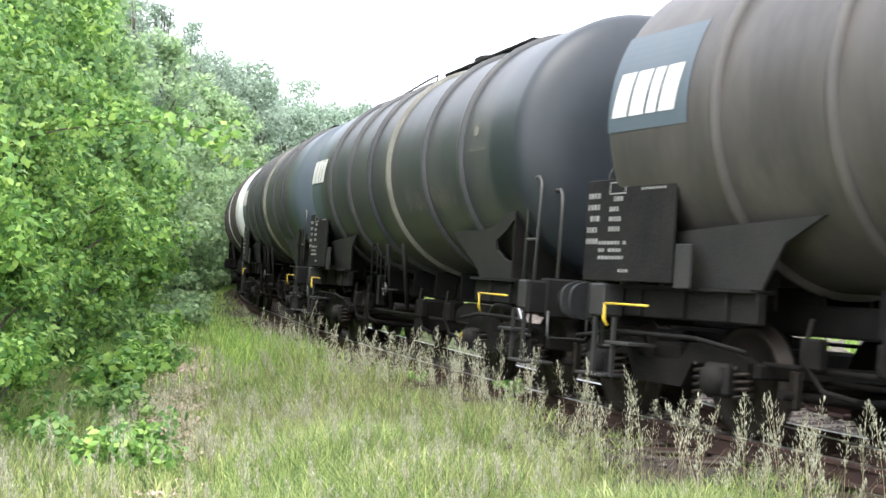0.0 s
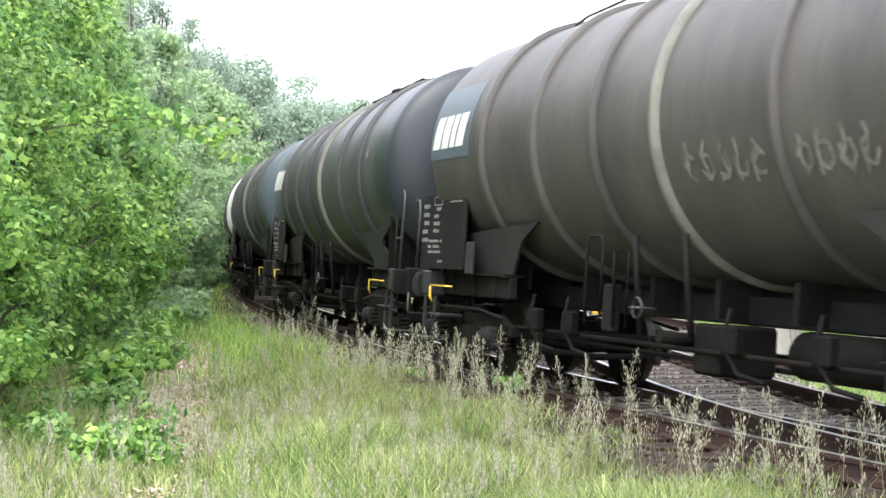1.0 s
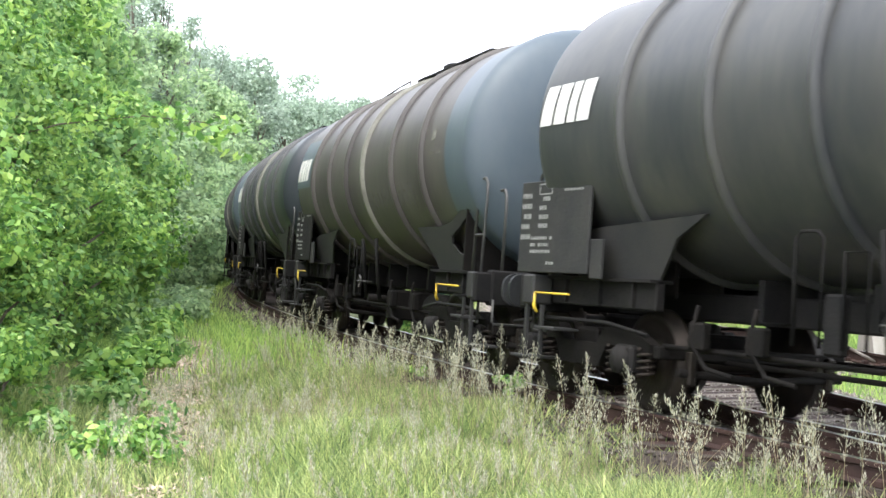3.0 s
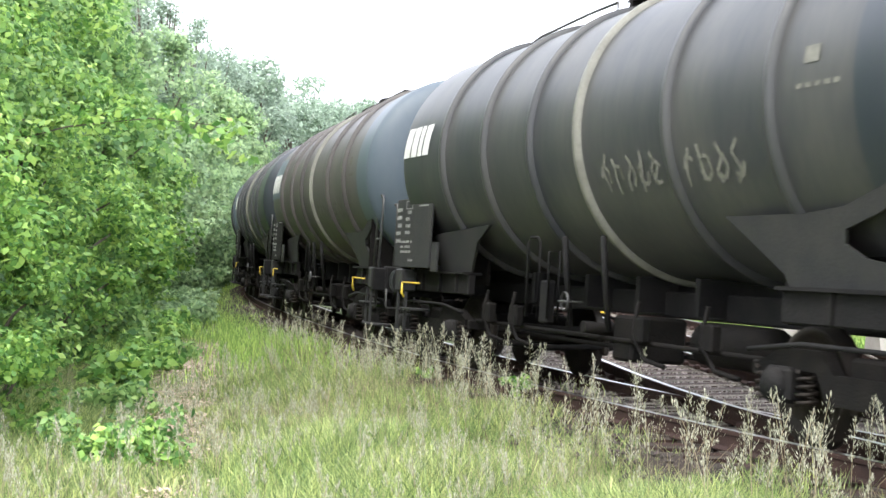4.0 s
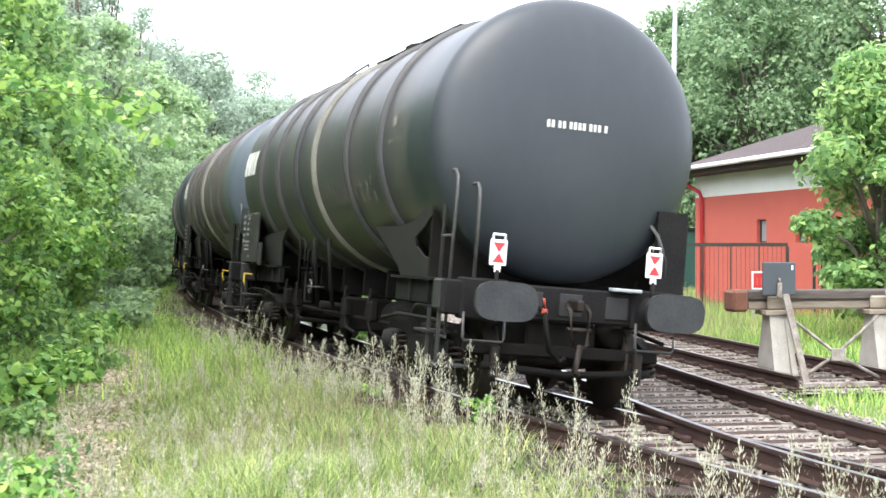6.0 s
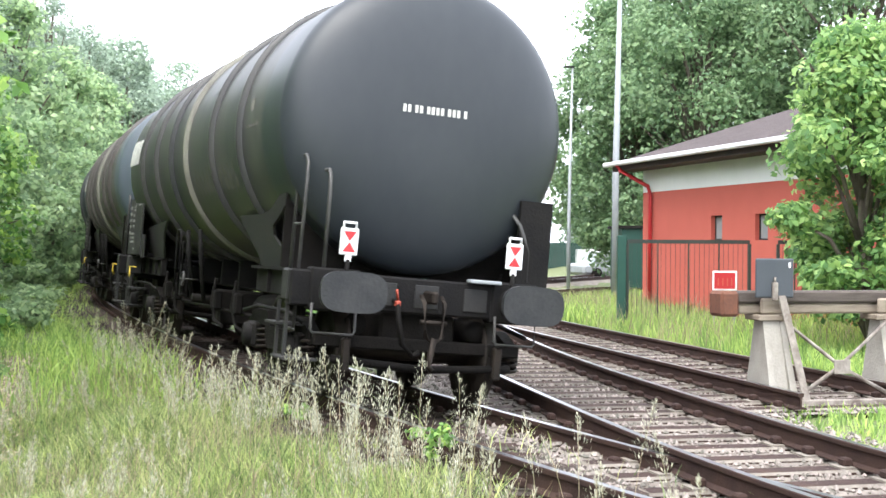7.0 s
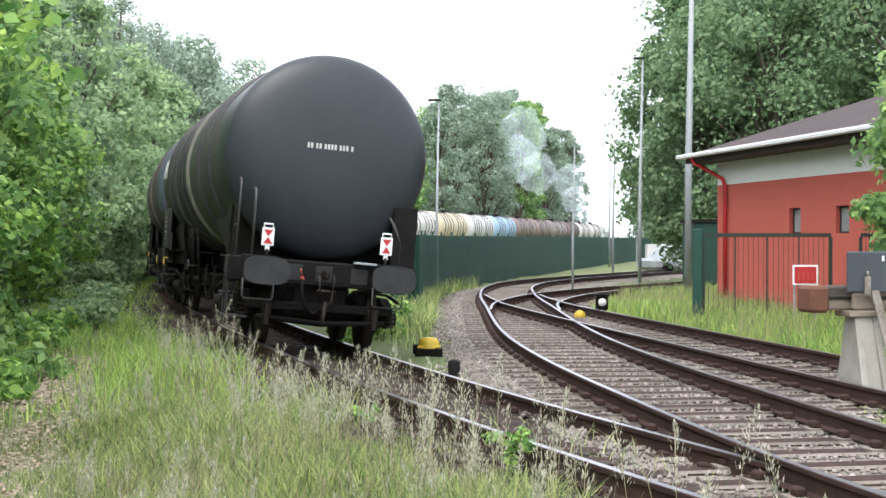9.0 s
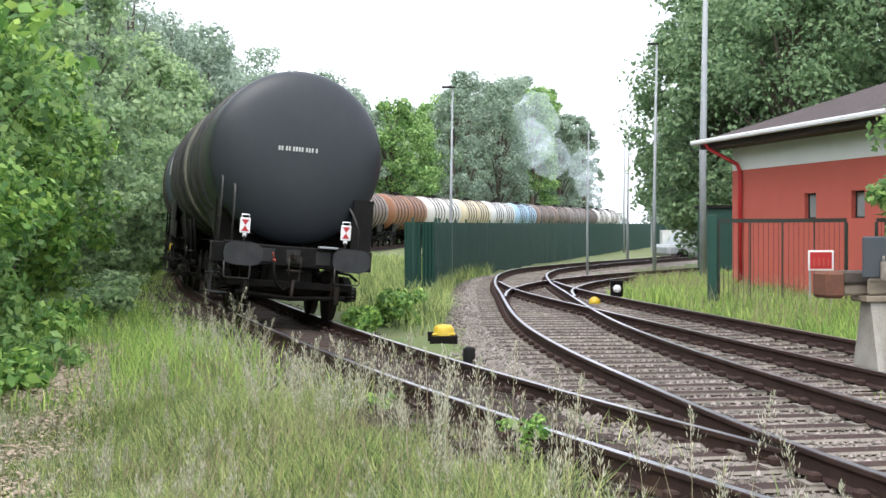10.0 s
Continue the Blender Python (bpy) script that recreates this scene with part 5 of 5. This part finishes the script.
    part("body", bm, M["fence"], top)
    bm = B()
    box(bm, -1.35, 1.35, -1.3, 1.3, 2.4, 2.5)
    part("roof", bm, M["frame"], top)


yard_bits()


# ---- grass and low growth ----
def line_side(x, y):
    """Metres to the left of the main track's centre line."""
    lx, th = np.interp(y, LINE[:, 2], LINE[:, 1]), np.interp(y, LINE[:, 2], LINE[:, 3])
    return (lx - x) * np.cos(th)


def level(x, y):
    return -0.30 + 0.05 * np.sin(x * 0.9 + 1.3) * np.sin(y * 0.55) + 0.04 * np.sin(x * 2.3 + y * 1.7)


def patch_noise(x, y, f, seed):
    return 0.5 + 0.25 * (np.sin(x * f + seed) * np.cos(y * f * 0.8 + seed * 2) + np.sin((x + y) * f * 0.6 + seed * 3) + 0.6 * np.sin(x * f * 2.3 - y * f * 1.9 + seed))


def blades(name, label, x, y, tall, width, mat, seed, bend=0.45):
    """Grass blades as bent tapering strips at the given places."""
    r = np.random.default_rng(seed)
    n = len(x)
    an = r.uniform(0, math.tau, n)
    side = np.stack([np.cos(an), np.sin(an), np.zeros(n)], 1) * width[:, None]
    da = r.uniform(0, math.tau, n)
    out = np.stack([np.cos(da), np.sin(da), np.zeros(n)], 1) * (tall * r.uniform(0.08, bend * 1.5, n))[:, None]
    base = np.stack([x, y, level(x, y) - 0.02], 1)
    up = np.stack([np.zeros(n), np.zeros(n), tall], 1)
    mid = base + up * 0.55 + out * 0.3
    tip = base + up * r.uniform(0.85, 1.0, n)[:, None] + out
    v = np.stack([base - side, base + side, mid + side * 0.75, mid - side * 0.75, tip + side * 0.12, tip - side * 0.12], 1)
    me = bpy.data.meshes.new(name)
    me.vertices.add(n * 6)
    me.vertices.foreach_set("co", v.astype(np.float32).ravel())
    k = np.arange(n)[:, None] * 6
    idx = np.concatenate([k + np.array([0, 1, 2, 3]), k + np.array([3, 2, 4, 5])], 1).astype(np.int32)
    me.loops.add(n * 8)
    me.loops.foreach_set("vertex_index", idx.ravel())
    me.polygons.add(n * 2)
    me.polygons.foreach_set("loop_start", np.arange(0, n * 8, 4, dtype=np.int32))
    me.materials.append(mat)
    me.update(calc_edges=True)
    tagged(new(name, me), label, "grass", kind="stuff")


def worn(x, y):
    """How bare the trodden path is, 0 to 1."""
    px = -2.55 - 0.20 * (y - 8)
    return np.clip(1.35 - np.abs(x - px) / 0.8, 0, 1) * np.clip(patch_noise(x, y, 1.6, 4.0) * 2.2 - 0.1, 0, 1)


def meadow():
    r = np.random.default_rng(3)

    def field(n, x0, x1, y0, y1, keep):
        x, y = r.uniform(x0, x1, n), r.uniform(y0, y1, n)
        k = keep(x, y)
        return x[k], y[k]

    def left_ok(x, y):
        s = line_side(x, y)
        hedge = -3.7 - 0.21 * (y - 8) - 0.6
        ok = (s > 1.0) & (x > hedge)
        thin = np.clip((s - 0.9) / 0.9, 0.25, 1) * (1 - 0.93 * worn(x, y))
        return ok & (r.uniform(size=len(x)) < thin)

    x, y = field(270000, -6.5, 5, 5.2, 17, left_ok)
    s = line_side(x, y)
    tall = (0.12 + 0.30 * np.clip(patch_noise(x, y, 1.1, 1.0), 0, 1)) * r.uniform(0.6, 1.35, len(x)) * (0.75 + 0.3 * np.clip(2.2 - s * 0.25, 0, 1)) * np.clip(0.30 + 0.42 * np.abs(x + 2.55 + 0.20 * (y - 8)), 0.3, 1)
    blades("grass", "bright green long grass beside the track", x, y, tall, r.uniform(0.0025, 0.0085, len(x)), M["grass"], 11)
    x, y = field(42000, -7, 12, -9, 5.2, lambda x, y: line_side(x, y) > 1.3)
    blades("grass", "trodden green grass where the path begins", x, y, r.uniform(0.08, 0.26, len(x)), r.uniform(0.004, 0.009, len(x)), M["grass"], 18)
    x, y = field(120000, -14, 1, 17, 60, left_ok)
    tall = (0.18 + 0.25 * np.clip(patch_noise(x, y, 0.7, 2.0), 0, 1)) * r.uniform(0.6, 1.35, len(x))
    blades("grass", "green grass along the far path", x, y, tall, r.uniform(0.007, 0.014, len(x)), M["grass_lush"], 12)
    x, y = field(42000, -6.5, 5, 5.2, 22, left_ok)
    blades("dry_grass", "dry straw-coloured grass among the green", x, y, r.uniform(0.15, 0.45, len(x)) * np.clip(0.30 + 0.42 * np.abs(x + 2.55 + 0.20 * (y - 8)), 0.3, 1), r.uniform(0.002, 0.005, len(x)), M["grass_dry"], 13, 0.6)

    def right_ok(x, y):
        sd, td = np.interp(y, SIDING[:, 2], SIDING[:, 1]), np.interp(y, DIVERGE[:, 2], DIVERGE[:, 1])
        far = np.interp(y, BRANCH[:, 2], BRANCH[:, 1])
        edge = np.where(y < 17.5, td + 1.6, np.where(y < 36, sd + 1.5, far + 1.6))
        edge = np.where(y < 17.5, np.maximum(edge, 4.6 - 0.12 * (y - 10)), edge)
        return (x > edge) & (x < 7.2 + 0.9 * np.maximum(0, 40 - y) * 0.25 + 3)

    x, y = field(170000, 2, 17, 3, 62, right_ok)
    near = y < 17.5
    tall = np.where(near, 0.10, 0.22) + 0.3 * np.clip(patch_noise(x, y, 0.8, 5.0), 0, 1) * np.where(near, 0.4, 1)
    blades("grass", "tall bright green grass before the red building", x, y, tall * r.uniform(0.6, 1.3, len(x)), r.uniform(0.007, 0.015, len(x)), M["grass_lush"], 14)
    x, y = field(7000, 3, 14, 25, 46, right_ok)
    blades("dry_grass", "pale seeding grass before the gate", x, y, r.uniform(0.4, 0.8, len(x)), r.uniform(0.004, 0.008, len(x)), M["grass_dry"], 15, 0.4)

    def mid_ok(x, y):
        s, td = line_side(x, y), np.interp(y, DIVERGE[:, 2], DIVERGE[:, 1])
        return (s < -2.0) & (x < td - 1.9) & (r.uniform(size=len(x)) < np.clip((y - 22) / 10, 0.05, 1))

    x, y = field(40000, -9, 1, 22, 75, mid_ok)
    blades("grass", "grass between the two diverging tracks", x, y, r.uniform(0.15, 0.6, len(x)), r.uniform(0.007, 0.015, len(x)), M["grass"], 16)
    x, y = field(2600, -2, 5, 8, 40, lambda x, y: np.abs(line_side(x, y)) < 1.2)
    blades("dry_grass", "stray weeds between the sleepers", x, y, r.uniform(0.12, 0.3, len(x)), r.uniform(0.004, 0.008, len(x)), M["grass"], 17, 0.9)


meadow()


def seed_grass():
    """Tall flowering grass in front of the rails: stalks and pale loose panicles."""
    r = np.random.default_rng(5)
    xs, ys = r.uniform(-4, 5, 26000), r.uniform(5.2, 27, 26000)
    s = line_side(xs, ys)
    clump = patch_noise(xs, ys, 2.4, 7.0)
    p = np.exp(-((s - 1.95) / 0.65) ** 2) * np.clip(clump * 2.4 - 0.6, 0.05, 1) + 0.75 * ((s > 1.4) & (s < 6.5)) * (clump > 0.30)
    k = r.uniform(size=len(xs)) < p * np.clip(0.27 - 0.011 * ys, 0.05, 1) * np.where((xs > 0.4) & (ys < 11.5), 0.42, 0.85)
    xs, ys, s = xs[k], ys[k], s[k]
    n = len(xs)
    tall = np.where(s < 2.7, r.uniform(0.45, 1.0, n), r.uniform(0.26, 0.58, n))
    stems, heads = [], []
    for x, y, h in zip(xs, ys, tall):
        z = float(level(x, y))
        a, b = r.uniform(0, math.tau), r.uniform(0.03, 0.32) * h
        bx, by = math.cos(a) * b, math.sin(a) * b
        pts = [np.array((x + bx * u * u, y + by * u * u, z + h * u)) for u in (0, 0.35, 0.7, 1.0)]
        w = np.array((0.0022, 0.0012, 0))
        for p0, p1 in zip(pts, pts[1:]):
            stems.append((p0 - w, p0 + w, p1 + w * 0.8, p1 - w * 0.8))
        m = int(48 + 44 * h)
        u = r.uniform(0.66, 1.02, m)
        spread = 0.095 * np.sin(np.clip((1.03 - u) / 0.37, 0.03, 1) * 2.6) * h
        an = r.uniform(0, math.tau, m)
        c = np.stack([x + bx * u * u + np.cos(an) * spread * r.uniform(0.2, 1, m), y + by * u * u + np.sin(an) * spread * r.uniform(0.2, 1, m), z + h * u + r.uniform(-0.01, 0.01, m)], 1)
        d = np.stack([np.cos(an) * 0.5, np.sin(an) * 0.5, np.ones(m)], 1) * r.uniform(0.010, 0.018, (m, 1))
        e = np.stack([-np.sin(an), np.cos(an), np.zeros(m)], 1) * r.uniform(0.0020, 0.0036, (m, 1))
        heads.append(np.stack([c - d, c + e, c + d, c - e], 1))
    tagged(new("seed_grass_stalks", quads_mesh("seed_grass_stalks", np.array(stems), M["grass_dry"])), "tall thin straw stalks of flowering grass", "grass", kind="stuff")
    tagged(new("seed_grass_heads", quads_mesh("seed_grass_heads", np.concatenate(heads), M["panicle"])), "pale feathery seed heads of tall grass", "grass", kind="stuff")


seed_grass()


def low_growth():
    """Nettles and ground leaves at the wood's edge, litter on the bare path."""
    r = np.random.default_rng(9)
    spots = [(-3.35, 10.0, 0.55), (-3.0, 9.5, 0.42), (-3.9, 10.6, 0.5), (-4.3, 13.4, 0.5), (-4.9, 15.6, 0.55), (-5.4, 18.5, 0.6), (-5.9, 21.5, 0.6), (-6.6, 24.5, 0.7), (-7.2, 28, 0.7), (-8.0, 32, 0.8), (-9.0, 37, 0.9), (-10.0, 42, 0.9), (-4.4, 8.4, 0.5), (-5.0, 11.6, 0.6), (-11.4, 46, 0.9), (-12.2, 50, 1.0), (-12.0, 54, 1.0), (-13.0, 58, 1.1), (-12.5, 62, 1.1), (-13.6, 66, 1.2), (-12.9, 70, 1.2), (-14.0, 74, 1.2)]
    for i, (x, y, rad) in enumerate(spots):
        n = int(9 + rad * 8)
        an, q = r.uniform(0, math.tau, n), rad * np.sqrt(r.uniform(0, 1, n))
        c = np.stack([x + np.cos(an) * q, y + np.sin(an) * q, -0.28 + r.uniform(0.05, 0.38 if y < 45 else 0.95, n)], 1)
        leaf = 0.045 if y < 14 else 0.06 + y * 0.001
        ob = new("undergrowth", quads_mesh("undergrowth", leaves_at(c, np.full(n, rad * 0.33), 55, leaf, 300 + i, 0.9), M["leaf_haze" if y > 30 else "leaf_bright" if i % 3 else "leaf_mid"]))
        tagged(ob, "low leafy nettles and brambles beside the path", "undergrowth", kind="stuff")
    n = 26000
    y = 6.5 + 19 * r.uniform(0, 1, n) ** 1.1
    x = -2.55 - 0.20 * (y - 8) + r.normal(size=n) * 0.6
    k = (worn(x, y) > r.uniform(0.1, 0.9, n)) & (line_side(x, y) > 1.6)
    x, y = x[k], y[k]
    n = len(x)
    a = r.uniform(0, math.tau, n)
    s = r.uniform(0.012, 0.035, n)
    c = np.stack([x, y, level(x, y) + r.uniform(0.01, 0.08, n)], 1)
    d = np.stack([np.cos(a) * s, np.sin(a) * s, r.uniform(-0.4, 0.4, n) * s], 1)
    e = np.stack([-np.sin(a) * s, np.cos(a) * s, r.uniform(-0.4, 0.4, n) * s], 1) * 0.55
    tagged(new("leaf_litter", quads_mesh("leaf_litter", np.stack([c - d, c + e, c + d, c - e], 1), M["litter"])), "dry brown leaf litter on the trodden path", "leaf litter", kind="stuff")
    # yard weeds and the shrub between the tracks
    for i, (x, y, rad, h) in enumerate(((-1.35, 28.5, 0.42, 0.5), (-1.9, 26.4, 0.3, 0.35), (0.2, 13.2, 0.16, 0.4), (-0.9, 15.6, 0.14, 0.3))):
        n = 22 if rad > 0.25 else 8
        an, q = r.uniform(0, math.tau, n), rad * np.sqrt(r.uniform(0, 1, n))
        c = np.stack([x + np.cos(an) * q, y + np.sin(an) * q, -0.25 + r.uniform(0.03, h, n)], 1)
        ob = new("weed_shrub", quads_mesh("weed_shrub", leaves_at(c, np.full(n, rad * 0.36), 60 if rad > 0.25 else 30, 0.055 if rad > 0.25 else 0.03, 330 + i, 0.9), M["leaf_bright"]))
        tagged(ob, "leafy green weed shrub beside the rails", "shrub", kind="stuff")


low_growth()


def overhanging_branch():
    top = tagged(new("branch"), "thin overhanging branch with bright young leaves", "branch")
    bm = B()
    pts = [(-4.7, 10.4, 2.5), (-4.0, 10.8, 2.75), (-3.3, 11.1, 2.85), (-2.75, 11.3, 2.80), (-2.42, 11.4, 2.66)]
    tube(bm, pts, [0.012, 0.010, 0.008, 0.006, 0.003], 6)
    part("bough", bm, M["bark"], top)
    r = np.random.default_rng(21)
    c = np.array([np.array(pts[i]) * (1 - u) + np.array(pts[i + 1]) * u for i in range(4) for u in r.uniform(0, 1, 9)]) + r.normal(size=(36, 3)) * 0.09
    part_of("foliage", quads_mesh("foliage", leaves_at(c, np.full(36, 0.13), 9, 0.05, 400), M["leaf_bright"]), top)


overhanging_branch()


def smoke_puffs():
    """Thin blue-grey exhaust above the locomotive: separate soft lumps."""
    m = bpy.data.materials.new("exhaust_smoke")
    m.use_nodes = True
    n, l = m.node_tree.nodes, m.node_tree.links
    clear, soft, back, both, mix = (n.new("ShaderNode" + k) for k in ("BsdfTransparent", "BsdfDiffuse", "BsdfTranslucent", "AddShader", "MixShader"))
    for q in (soft, back):
        q.inputs["Color"].default_value = (0.80, 0.88, 0.95, 1)
    l.new(soft.outputs[0], both.inputs[0])
    l.new(back.outputs[0], both.inputs[1])
    mix.inputs[0].default_value = 0.07
    l.new(clear.outputs[0], mix.inputs[1])
    l.new(both.outputs[0], mix.inputs[2])
    l.new(mix.outputs[0], n["Material Output"].inputs["Surface"])
    out = []
    r = random.Random(4)
    for i in range(6):
        u = i / 5
        bm = B()
        bmesh.ops.create_icosphere(bm, subdivisions=3, radius=1.5 + 1.6 * u)
        for v in bm.verts:
            v.co *= 1 + 0.35 * noise.noise(v.co * 0.9 + Vector((i * 3, 0, 0)))
            v.co.z *= 0.8 + 0.5 * u
        for f in bm.faces:
            f.smooth = True
        me = bpy.data.meshes.new("smoke")
        bm.to_mesh(me)
        bm.free()
        me.materials.append(m)
        ob = tagged(new("smoke", me), "thin blue-grey diesel exhaust smoke", "smoke", "exhaust smoke")
        out.append((ob, Vector((19.5 - 11 * u ** 1.3 + r.uniform(-1.6, 1.6) * (0.5 + u), 192 + r.uniform(-3, 3), 5.2 + 10.0 * u + r.uniform(-1.2, 1.2)))))
    return out


SMOKE = smoke_puffs()


# ---- motion ----
def motions():
    times = [i * 0.25 for i in range(41)]
    for k, car in enumerate(TRAIN):
        walk(car, [(t, car_pose(travel(t) + k * PITCH)) for t in times])
    for i, (ob, p) in enumerate(SMOKE):
        walk(ob, [(t, Matrix.Translation(p + Vector((-0.10 * (t - 9), 0, 0.22 * (t - 9))))) for t in (0.0, 5.0, 10.0)])
    fine = [i * 0.1 for i in range(101)]
    for sets in SPIN:
        for ob, x in zip(sets, AXLES):
            walk(ob, [(t, Matrix.Translation((x, 0, 0.46)) @ Matrix.Rotation(((travel(t) + 20.35) / 0.46) % math.tau, 4, "Y")) for t in fine])


motions()
